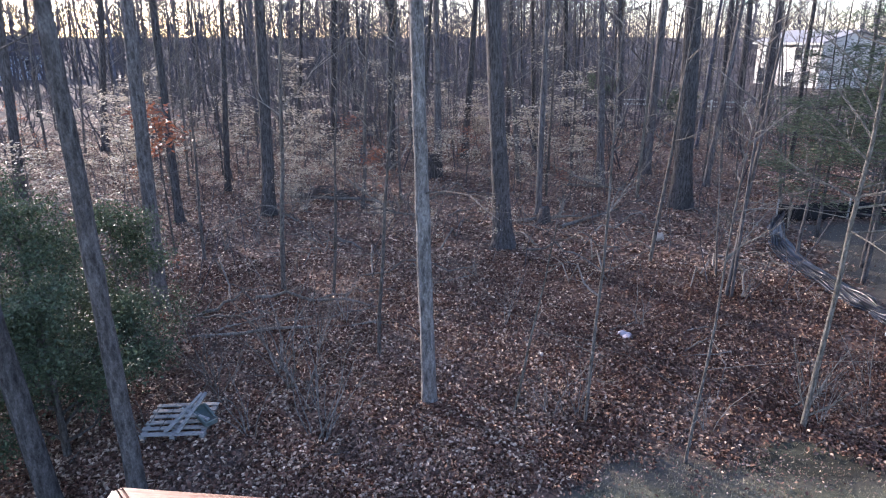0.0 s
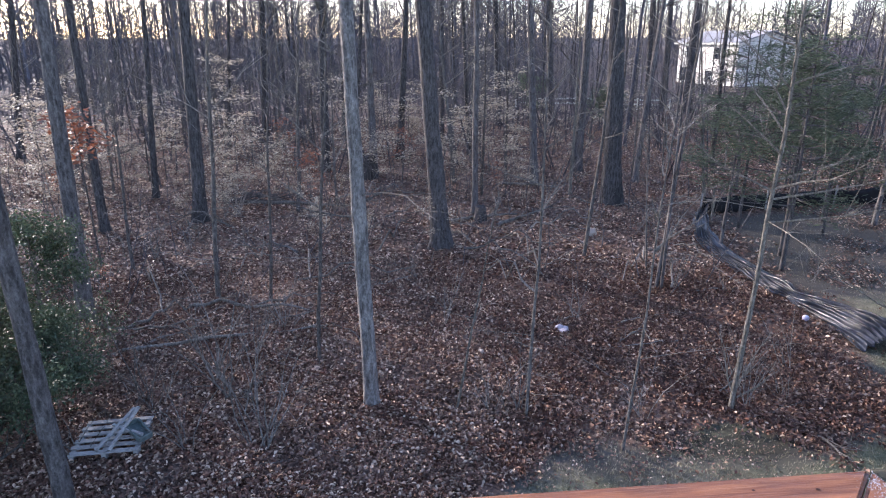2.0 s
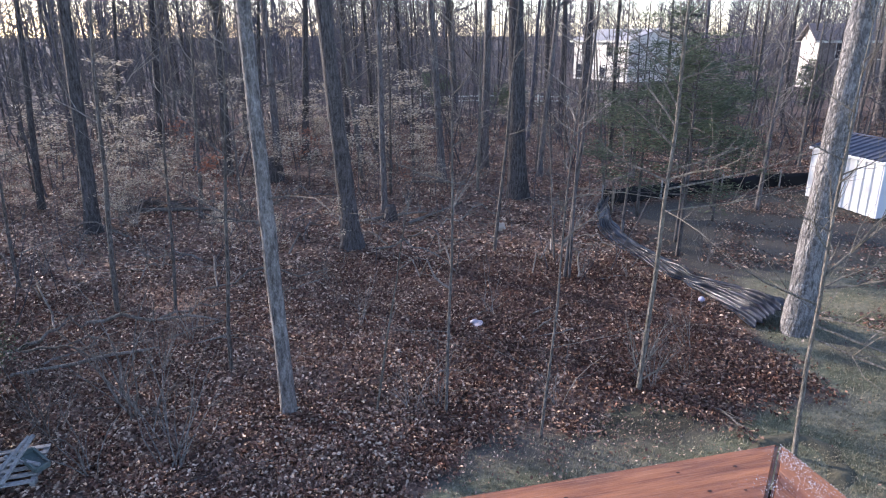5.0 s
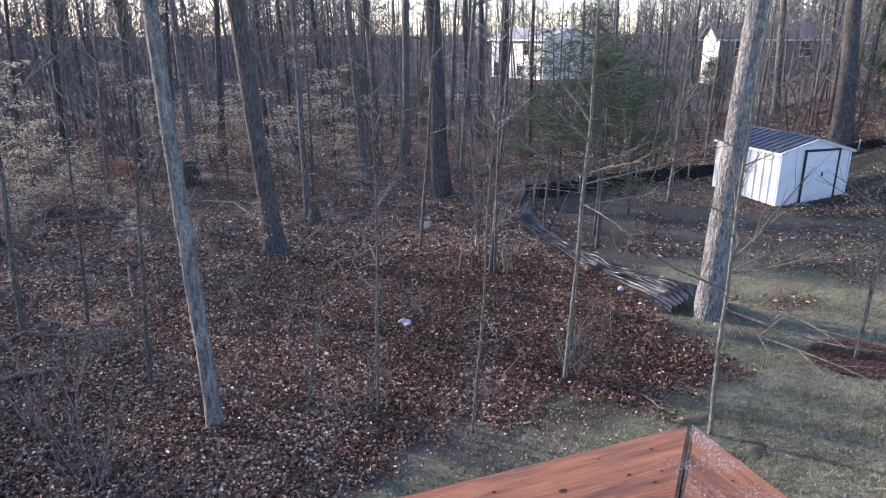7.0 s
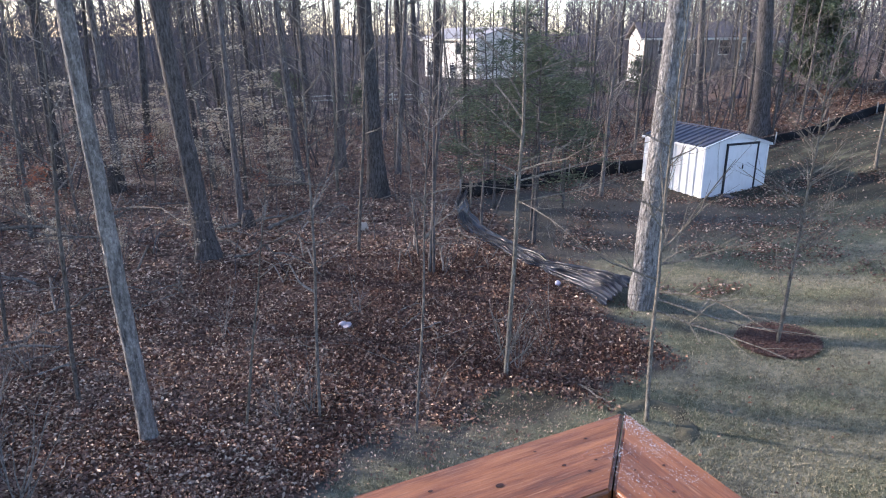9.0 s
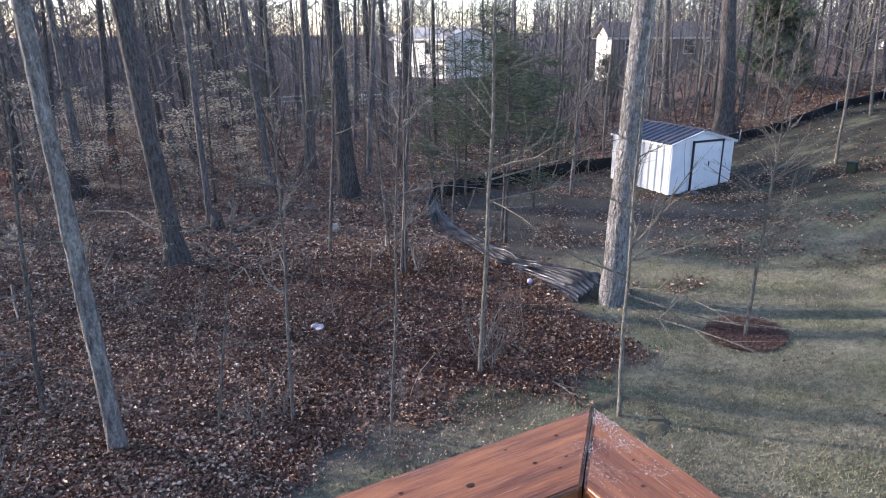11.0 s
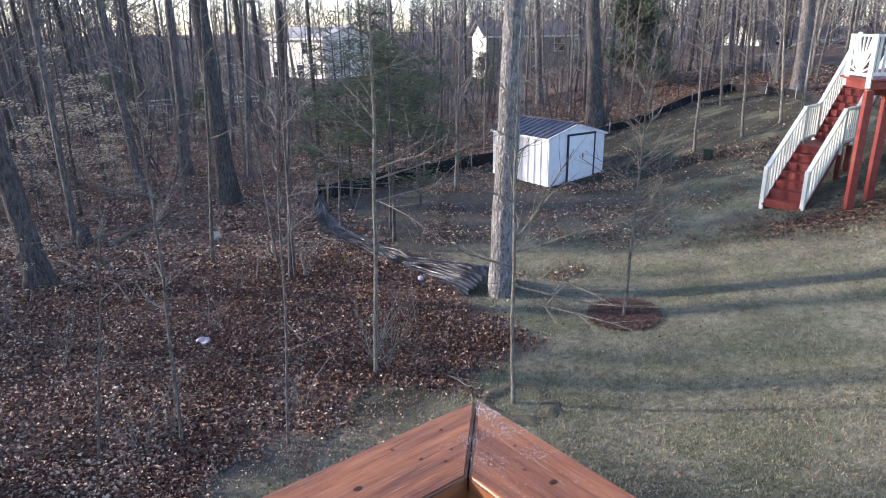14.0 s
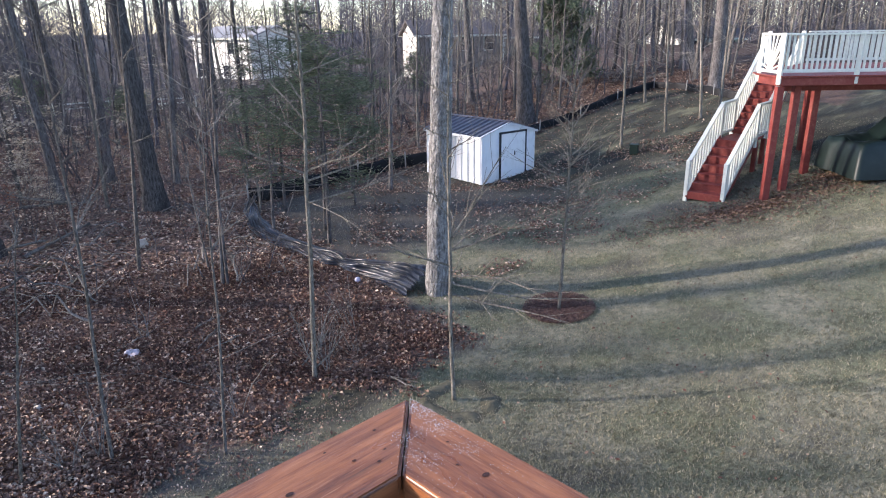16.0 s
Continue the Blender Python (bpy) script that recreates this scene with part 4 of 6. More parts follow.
def build_neighbour_deck():
    ox, oy = 15.6, 5.36
    g0 = gz(ox, oy)
    top = empty("raised_deck", ox, oy, g0, label="raised red-stained deck with white railings and a stair", category="deck")
    fz = 2.80                     # deck floor above the local ground
    fd, sd = Vector((0.716, -0.698, 0)), Vector((0.698, 0.716, 0))   # along the front, and back from it

    def add(name, bm, mat, label=""):
        return part(name, bm, mat, top, label)

    B, A, C = Vector((0, 0.08, 0)), Vector((0, 0.08, 0)) + sd * 0.95, Vector((0, 0.08, 0)) + fd * 5.4
    for a, b in ((B, A), (B, C)):
        add("rim_joist", beam_bm(a + Vector((0, 0, fz - 0.125)), b + Vector((0, 0, fz - 0.125)), 0.05, 0.17), M_RED, "red-stained rim board")
        add("ledge_board", beam_bm(a + Vector((0, 0, fz - 0.015)), b + Vector((0, 0, fz - 0.015)), 0.16, 0.035), M_RED)
    for i in range(24):
        s = 0.12 + i * 0.205
        f0 = 0.03 if s < 0.95 else max(0.03, -0.52 + 0.842 * (s - 0.65))
        p = B + sd * s + Vector((0, 0, fz - 0.02))
        add("deck_board", beam_bm(p + fd * f0, p + fd * 5.4, 0.19, 0.035), M_RED)

    def railing(a, b, z, n, h=0.86, posts=True, rise=0.0):
        d = b - a
        up = Vector((0, 0, 1))
        ra = [a + up * z, b + up * (z + rise)]
        add("top_rail", beam_bm(ra[0] + up * h, ra[1] + up * h, 0.10, 0.045), M_WHITE)
        add("bottom_rail", beam_bm(ra[0] + up * 0.1, ra[1] + up * 0.1, 0.05, 0.07), M_WHITE)
        for i in range(1, n):
            p = ra[0].lerp(ra[1], i / n)
            add("baluster", beam_bm(p + up * 0.1, p + up * h, 0.045, 0.045, 0.003, (1, 0, 0)), M_WHITE)
        if posts:
            for p in ra[1:]:
                add("rail_post", beam_bm(p - up * 0.18, p + up * (h + 0.03), 0.09, 0.09, 0.004, (1, 0, 0)), M_WHITE)

    def sunburst(a, b, z, h=0.86):
        up = Vector((0, 0, 1))
        m = a.lerp(b, 0.5) + up * (z + 0.1)
        for i in range(13):
            t = math.pi * (i + 0.5) / 13
            w = (b - a) * 0.5 * math.cos(t) * 1.6
            e = m + up * (h - 0.12) * min(1, math.sin(t) * 1.6) + w.normalized() * min(w.length, (b - a).length * 0.5) if w.length > 1e-4 else m + up * (h - 0.12)
            add("spoke", beam_bm(m, e, 0.036, 0.03, 0.003, (1, 0, 0.1)), M_WHITE)
        add("top_rail", beam_bm(a + up * (z + h), b + up * (z + h), 0.10, 0.045), M_WHITE)
        add("bottom_rail", beam_bm(a + up * (z + 0.08), b + up * (z + 0.08), 0.05, 0.07), M_WHITE)
        for q in (a, b):
            add("rail_post", beam_bm(q + up * (z - 0.18), q + up * (z + h + 0.03), 0.09, 0.09, 0.004, (1, 0, 0)), M_WHITE)

    sunburst(B, A, fz)
    m1, m2 = B.lerp(C, 0.31), B.lerp(C, 0.66)
    railing(B, m1, fz, 15)
    railing(m1, m2, fz, 15)
    railing(m2, C, fz, 15)
    railing(B + sd * 4.85 + fd * 3.1, B + sd * 4.85 + fd * 5.4, fz, 14)
    # posts under the deck
    for f, q in ((0.06, 0.04), (0.65, 0.45), (1.52, 1.2), (2.44, 3.2), (5.2, 0.06), (4.9, 3.2)):
        p = B + fd * f + sd * q
        gx = gz(ox + p.x, oy + p.y) - g0 - 0.1
        add("post", turned_box(p.x, p.y, (fz - 0.23 + gx) / 2, 0.15, fz - 0.23 - gx), M_RED, "red-stained square post")
    for q, f0 in ((1.0, 0.6), (4.0, 2.4)):
        add("beam", beam_bm(B + sd * q + fd * f0 + Vector((0, 0, fz - 0.32)), B + sd * q + fd * 5.3 + Vector((0, 0, fz - 0.32)), 0.10, 0.18), M_RED)
    # stairs: two flights and a landing
    hd = radians(90 - STAIR_AZ)
    u, v = Vector((math.cos(hd), math.sin(hd), 0)), Vector((math.sin(hd), -math.cos(hd), 0))   # v: to the right when climbing
    s0 = Vector((STAIR[0] - ox, STAIR[1] - oy, gz(*STAIR) - g0))
    hw, land = 0.416, 0.986
    p = s0.copy()

    # railing() takes a height of its own, so give it plan points at level zero
    def flat(p):
        return Vector((p.x, p.y, 0))

    def flight(p, n, rise, tread):
        for i in range(n):
            c = p + u * (tread * i) + Vector((0, 0, rise * (i + 1)))
            add("riser", beam_bm(c - v * hw + Vector((0, 0, -rise / 2)), c + v * hw + Vector((0, 0, -rise / 2)), 0.025, rise - 0.03), M_RED)
            add("tread", beam_bm(c - v * hw + u * tread * 0.5, c + v * hw + u * tread * 0.5, tread + 0.03, 0.04), M_RED)
        e = p + u * (tread * n) + Vector((0, 0, rise * n))
        for s in (-1, 1):
            add("stringer", beam_bm(p + v * hw * s - Vector((0, 0, 0.02)), e + v * hw * s - Vector((0, 0, 0.02)), 0.04, 0.26), M_RED)
            q = v * (hw + 0.03) * s
            railing(flat(p) + q, flat(e) + q, p.z + 0.02, n + 4, 0.90, True, rise * n)
            add("newel", beam_bm(p + q - Vector((0, 0, 0.05)), p + q + Vector((0, 0, 0.97)), 0.09, 0.09, 0.004, (1, 0, 0)), M_WHITE)
        return e

    e = flight(p, 7, 0.176, 0.298)
    for i in range(4):
        c = e + u * (0.225 * (i + 0.5))
        add("landing_board", beam_bm(c - v * hw, c + v * hw, 0.215, 0.04), M_RED)
    for s in (-1, 1):
        q = v * (hw + 0.03) * s
        railing(flat(e) + q, flat(e) + u * land + q, e.z + 0.02, 6, 0.90, False)
        for k in (0.1, 0.8):
            b = e + u * k + q
            gb = gz(ox + b.x, oy + b.y) - g0 - 0.1
            add("landing_post", box_bm(b.x, b.y, (e.z - 0.03 + gb) / 2, 0.1, 0.1, e.z - 0.03 - gb, 0.004), M_RED)
    flight(e + u * land, 10, 0.172, 0.25)


STAIR, STAIR_AZ = (15.5, 6.763), 84.4
build_neighbour_deck()


# ---------------------------------------------------------------- silt fence
def smooth_path(pts, n):
    """n points spread evenly along a rounded line through pts."""
    P = [Vector(p) for p in pts]
    P = [P[0] * 2 - P[1], *P, P[-1] * 2 - P[-2]]
    out = []
    for i in range(1, len(P) - 2):
        for k in range(24):
            t = k / 24
            a, b, c, d = P[i - 1], P[i], P[i + 1], P[i + 2]
            out.append(0.5 * ((2 * b) + (c - a) * t + (2 * a - 5 * b + 4 * c - d) * t * t + (3 * b - a - 3 * c + d) * t ** 3))
    out.append(P[-2])
    s = [0.0]
    for a, b in zip(out, out[1:]):
        s.append(s[-1] + (b - a).length)
    res = []
    for k in range(n):
        t = s[-1] * k / (n - 1)
        i = max(j for j in range(len(s)) if s[j] <= t + 1e-9)
        i = min(i, len(out) - 2)
        res.append(out[i].lerp(out[i + 1], (t - s[i]) / max(s[i + 1] - s[i], 1e-9)))
    return res


def build_fence(name, pts, h, label, sag=0.05, every=2.2):
    line = smooth_path(pts, int(90))
    x0, y0 = line[0]
    top = empty(name, x0, y0, gz(x0, y0), label=label, category="fence")
    inv = top.matrix_basis.inverted()
    V, F = [], []
    rng = random.Random(len(pts))
    for i, p in enumerate(line):
        g = gz(p.x, p.y)
        hh = h * (1 - sag * abs(math.sin(i * 0.35)) - 0.05 * rng.random())
        for k in range(5):
            o = 0.03 * math.sin(i * 0.5 + k) + 0.015 * rng.uniform(-1, 1)
            V.append(inv @ Vector((p.x + o, p.y + o, g - 0.05 + (hh + 0.05) * k / 4)))
        if i:
            a, b = (i - 1) * 5, i * 5
            F += [(a + k, b + k, b + k + 1, a + k + 1) for k in range(4)]
    ob = obj("fabric", V, F, M_FABRIC, top, "black woven fabric", smooth=True)
    md = ob.modifiers.new("thick", "SOLIDIFY")
    md.thickness = 0.012
    n = max(2, int(sum((b - a).length for a, b in zip(line, line[1:])) / every))
    for i in range(n + 1):
        p = line[int((len(line) - 1) * i / n)]
        g = gz(p.x, p.y)
        part("stake", beam_bm(inv @ Vector((p.x - 0.04, p.y - 0.05, g - 0.1)), inv @ Vector((p.x - 0.03 + rng.uniform(-0.05, 0.05), p.y - 0.05, g + h + 0.12)), 0.04, 0.04, 0.003, (1, 0, 0)), M_PALLET, top)


build_fence("silt_fence", ((9.3, 17.85), (11.5, 18.1), (14.2, 18.3), (17.0, 18.3), (20.5, 18.0)), 0.5, "low black silt fence on wooden stakes behind the trees")
build_fence("silt_fence", ((20.5, 18.0), (24.5, 17.4), (28.0, 17.0), (30.8, 16.6)), 0.38, "low black silt fence running uphill behind the lawn")
build_fence("silt_fence", ((30.8, 16.6), (29.2, 13.6), (27.0, 11.0), (26.0, 8.0)), 0.34, "low black silt fence crossing the hillside")


def build_fallen_fence():
    """Black sheeting that has slid down into a rope of long folds, knotted once and slumped against a tree."""
    n = 300
    line = smooth_path(FALLEN, n)
    x0, y0 = line[0]
    top = empty("fallen_plastic_fence", x0, y0, gz(x0, y0), label="collapsed crumpled shiny black plastic fence lying on leaves", category="fence")
    inv = top.matrix_basis.inverted()
    V, F, K = [], [], 64
    for i, p in enumerate(line):
        s = i / (n - 1)
        d = (line[min(i + 1, n - 1)] - line[max(i - 1, 0)]).normalized()
        nx, ny = d.y, -d.x
        if nx > 0:
            nx, ny = -nx, -ny
        tail = min(1.0, max(0.0, (s - 0.76) / 0.2))
        pinch = math.exp(-((s - 0.735) / 0.022) ** 2)
        width = (0.34 + 0.12 * math.sin(s * 3.0) + 0.28 * tail) * (1 - 0.45 * pinch)
        high = (0.26 - 0.15 * min(1, s / 0.22) + 0.08 * s + 0.25 * tail) * (1 - 0.2 * pinch)
        for k in range(K):
            t = k / (K - 1)
            # folds run along the sheet; they drift, swell and die out
            ph = t * 44 + 9.0 * noise.noise(Vector((s * 5.0, t * 2.4, 1.0))) + 1.2 * noise.noise(Vector((s * 9, t * 5, 6.0))) + 7.0 * t * tail * (s - 0.76)
            amp = 0.045 + 0.05 * noise.noise(Vector((s * 9, t * 8, 5.0))) + 0.022 * tail
            ridge = (1 - abs(math.sin(ph / 2)) ** 0.7) * amp * (1.1 + 1.2 * noise.noise(Vector((s * 7, t * 10, 8.0))))
            sway = 0.06 * noise.noise(Vector((s * 11, t * 3, 9.0)))
            loop = 0.06 * tail * math.sin(s * 60 + t * 9) * noise.noise(Vector((s * 11, t * 3, 2.0)))
            w = width * (0.5 - t) + sway + 0.4 * amp * math.cos(ph)
            z = 0.015 + high * (0.15 * math.sin(math.pi * t) + t ** 1.3 * 0.85) + ridge + loop
            x, y = p.x + nx * w, p.y + ny * w
            V.append(inv @ Vector((x, y, gz(x, y) + max(0.012, z))))
        if i:
            a, b = (i - 1) * K, i * K
            F += [(a + k, b + k, b + k + 1, a + k + 1) for k in range(K - 1)]
    ob = obj("sheet", V, F, M_PLASTIC, top, "glossy black plastic in long folds", smooth=True)
    md = ob.modifiers.new("thick", "SOLIDIFY")
    md.thickness = 0.006
    for s, lean in ((0.03, 0.0), (0.13, 0.06)):
        p = line[int(s * (n - 1))]
        g = gz(p.x, p.y)
        part("stake", beam_bm(inv @ Vector((p.x + 0.3, p.y, g - 0.1)), inv @ Vector((p.x + 0.3 + lean, p.y, g + 0.72)), 0.045, 0.045, 0.003, (1, 0, 0)), M_YOUNG, top, "pale wooden stake")


FALLEN = ((9.3, 17.8), (8.7, 16.7), (8.15, 15.3), (7.94, 14.0), (7.86, 12.6), (7.96, 11.2), (8.06, 10.3), (8.08, 9.5), (7.98, 8.9))
build_fallen_fence()


# ---------------------------------------------------------------- far houses
def house(name, x, y, rz, w, d, wall_h, roof_h, mat, label, windows=(), sunk=0.3, roof=None, front=None):
    """A gabled house; the ridge runs along its x axis. windows: (x, z, width, height) on the front, which faces -y."""
    top = empty(name, x, y, gz(x, y) - sunk, rz, label=label, category="house")
    V = [(-w / 2, -d / 2, 0), (w / 2, -d / 2, 0), (w / 2, d / 2, 0), (-w / 2, d / 2, 0), (-w / 2, -d / 2, wall_h), (w / 2, -d / 2, wall_h), (w / 2, d / 2, wall_h), (-w / 2, d / 2, wall_h),
         (-w / 2, 0, wall_h + roof_h), (w / 2, 0, wall_h + roof_h)]
    obj("wall", V, [(0, 1, 5, 4), (1, 2, 6, 9, 5), (2, 3, 7, 6), (3, 0, 4, 8, 7)], mat, top)
    # front panel in a darker colour that stands for the unlit side
    if front:
        part("front_wall", box_bm(0, -d / 2 - 0.004, wall_h / 2, w - 0.3, 0.012, wall_h), front, top, "grey-brown front wall, its shade put into the colour")
    n = int(wall_h / 0.3)
    for i in range(1, n):
        part("siding_board", box_bm(0, -d / 2 - 0.012, i * 0.3, w - 0.3, 0.02, 0.02), front or mat, top)
    o, t = 0.4, 0.14
    for s in (-1, 1):
        e = wall_h - o * roof_h / (d / 2)
        V = [(-w / 2 - o, s * (d / 2 + o), e), (w / 2 + o, s * (d / 2 + o), e), (w / 2 + o, 0, wall_h + roof_h), (-w / 2 - o, 0, wall_h + roof_h)]
        V += [(a, b, c + t) for a, b, c in V]
        obj("roof", V, [(0, 1, 2, 3), (7, 6, 5, 4), (0, 4, 5, 1), (1, 5, 6, 2), (2, 6, 7, 3), (3, 7, 4, 0)], roof or M_ROOF, top, "grey shingle roof")
        part("eave_board", box_bm(0, s * (d / 2 + o), e, w + 2 * o, 0.04, 0.2), M_WHITE, top)
    for wx, wz, ww, wh in windows:
        f = part("window", box_bm(wx, -d / 2 - 0.03, wz, ww + 0.16, 0.06, wh + 0.16), M_WHITE, top)
        part("pane", box_bm(wx, -d / 2 - 0.055, wz + wh / 4, ww, 0.03, wh / 2 - 0.04), M_GLASS, f)
        part("pane", box_bm(wx, -d / 2 - 0.055, wz - wh / 4, ww, 0.03, wh / 2 - 0.04), M_GLASS, f)
    return top


# siding of the shaded front: shade put into the colour
M_FRONT_SHADE = painted("shaded_front_siding", (0.23, 0.205, 0.19), (0.17, 0.15, 0.14), 0.8, 3)
house("house", 39.6, 72.5, -75, 9.0, 8.0, 4.9, 1.1, M_SIDING, "sunlit pale two-storey house seen through bare trees", ((-3.4, 1.5, 1.1, 1.5), (-2.1, 1.5, 1.1, 1.5), (0.6, 1.4, 0.9, 1.2), (2.8, 1.5, 1.0, 1.3), (-2.6, 3.8, 1.0, 1.2), (1.6, 3.8, 1.0, 1.2)), sunk=0.5, roof=M_ROOF_PALE)
house("house", 49.8, 49.4, -27, 9.0, 5.4, 4.2, 1.2, M_SIDING, "cream house with a sunlit gable end among trees", ((-2.6, 3.3, 1.0, 1.3), (0.4, 3.3, 1.0, 1.3), (2.9, 3.3, 1.0, 1.3)), sunk=0.6, front=M_FRONT_SHADE)
house("house", 58.5, 52.8, -30, 9.0, 7.0, 2.8, 1.6, M_SIDING_TAN, "low tan house with a brown-grey roof behind the shed", ((-3, 1.6, 1.0, 1.2), (0.5, 1.6, 1.0, 1.2), (3.2, 1.6, 1.0, 1.2)), sunk=0.5)
house("house", 64.7, 31.2, -30, 7.0, 6.0, 3.1, 1.3, M_SIDING, "low white building on the hill", ((-2, 2.5, 0.9, 0.8), (2, 2.5, 0.9, 0.8)), sunk=2.6)
house("house", -53.0, 84.0, 32, 10.0, 8.0, 3.2, 2.0, M_SIDING_BLUE, "blue-grey house far off in the woods", ((-2, 2.0, 1.0, 1.2), (2, 2.0, 1.0, 1.2)))
# ---------------------------------------------------------------- fallen leaves and grass
nrng = np.random.default_rng(8)


def clumpy(x, y, s, seed):
    """Smooth pseudo-random patches, 0 to 1."""
    a = np.sin(x * s + seed) * np.sin(y * s * 1.1 + 2.1 * seed) + 0.6 * np.sin(x * s * 2.3 + y * s * 1.7 + seed * 3) + 0.4 * np.sin(x * s * 4.1 - y * s * 3.3 + seed)
    return 0.5 + a / 4


def fan(n, r0, r1, a0, a1, power=1.0):
    r = r0 + (r1 - r0) * nrng.random(n) ** power
    a = np.radians(nrng.uniform(a0, a1, n))
    return r * np.sin(a), r * np.cos(a)


def strew(name, x, y, size, mat, label, lift=0.02, flat=0.35, category="leaves", fold=0.5, simple=False):
    z = terrain(x, y) + relief(x, y) + lift + nrng.random(len(x)) * 0.03
    ob = leaf_cloud(name, np.stack([x, y, z], 1), nrng, size, mat, None, label, flat, fold, 0.6, simple)
    return tagged(ob, category=category, kind="stuff")


def litter_here(x, y):
    thin = np.clip((0.72 - lawn_amount(x, y) - (clumpy(x, y, 2.3, 1.0) - 0.5) * 0.55 - (clumpy(x, y, 6.1, 3.0) - 0.5) * 0.25) / 0.45, 0, 1)
    return (nrng.random(len(x)) < thin ** 1.5) & (nrng.random(len(x)) < 0.2 + 1.5 * clumpy(x, y, 1.1, 4.0) ** 1.5) & (mulch_amount(x, y) < 0.3)


x, y = fan(300000, 5.2, 15, -48, 60, 1.1)
keep = litter_here(x, y)
dark_part = nrng.random(len(x)) < dark_leaf_amount(x, y)
strew("leaf_litter", x[keep & ~dark_part], y[keep & ~dark_part], 0.056, M_LITTER, "thick brown and tan fallen oak leaves on the woodland floor", flat=0.6, fold=0.7)
strew("leaf_litter", x[keep & dark_part], y[keep & dark_part], 0.056, M_LITTER_DARK, "dark red-brown leaves towards the lawn's edge", flat=0.6, fold=0.7)
x, y = fan(300000, 14.5, 42, -44, 72, 1.3)
keep = litter_here(x, y)
strew("leaf_litter", x[keep], y[keep], 0.092, M_LITTER, "brown fallen leaves spread between the forest trees", simple=True)
x, y = fan(45000, 24, 46, 28, 64)
keep = litter_here(x, y)
strew("leaf_litter", x[keep], y[keep], 0.10, M_LITTER, "brown fallen leaves on the wooded slope behind the shed", simple=True)
x, y = fan(40000, 9, 24, 36, 66)
keep = (clumpy(x, y, 0.9, 2.0) + 0.25 * nrng.random(len(x)) > 0.70) & (lawn_amount(x, y) >= 0.4) & (y > 8.2) & (mulch_amount(x, y) < 0.3)
strew("leaf_litter", x[keep], y[keep], 0.064, M_LITTER, "reddish-brown leaves drifted on the bare lawn by the shed")
x, y = fan(9000, 5.3, 20, 20, 78)
keep = (lawn_amount(x, y) > 0.5) & (nrng.random(len(x)) < 0.07)
strew("loose_leaf", x[keep], y[keep], 0.05, M_LITTER_DARK, "scattered dry leaves on the lawn")
x, y = fan(22000, 16, 36, 40, 70)
keep = (lawn_amount(x, y) > 0.4) & (y > 8.5) & (nrng.random(len(x)) < clumpy(x, y, 1.4, 5.0) ** 2)
strew("leaf_litter", x[keep], y[keep], 0.075, M_LITTER, "thin scatter of brown leaves on the worn slope", simple=True)
x, y = fan(9000, 5.0, 8.2, 2, 46)
keep = (lawn_amount(x, y) > 0.3) & (nrng.random(len(x)) < bare_amount(x, y) * (0.15 + clumpy(x, y, 2.0, 6.0)))
strew("loose_leaf", x[keep], y[keep], 0.034, M_LITTER, "bits of dry leaf on the worn grey earth", simple=True)
# a drift of orange leaves round the neighbour's stairs
th, rr = nrng.uniform(0, 2 * np.pi, 3000), np.abs(nrng.normal(0, 0.66, 3000))
u, w = rr * np.cos(th) * 2.9, rr * np.sin(th) * 0.85
x, y = 15.0 + u * 0.716 + w * 0.7, 5.6 - u * 0.698 + w * 0.7
strew("leaf_drift", x, y, 0.068, M_LITTER_ORANGE, "drift of orange-brown leaves below the deck stairs")
u, w = rr[:2000] * np.cos(th[:2000]) * 2.6, rr[:2000] * np.sin(th[:2000]) * 1.5
strew("leaf_drift", 17.2 + u * 0.716 + w * 0.7, 4.6 - u * 0.698 + w * 0.7, 0.068, M_LITTER_ORANGE, "orange-brown leaves under the raised deck")
# mulch chips round the young tree
th, rr = nrng.uniform(0, 2 * np.pi, 6000), nrng.random(6000) ** 0.4 * 0.64
M_CHIP = leaves_mat("mulch_chip", (0.06, 0.034, 0.027), (0.10, 0.054, 0.042), (0.155, 0.09, 0.07), rough=0.8)
strew("mulch", 9.11 + rr * np.cos(th), 6.37 + rr * np.sin(th), 0.032, M_CHIP, "ring of dark red bark mulch round a young tree", 0.02, 0.4, "mulch", 0.2)


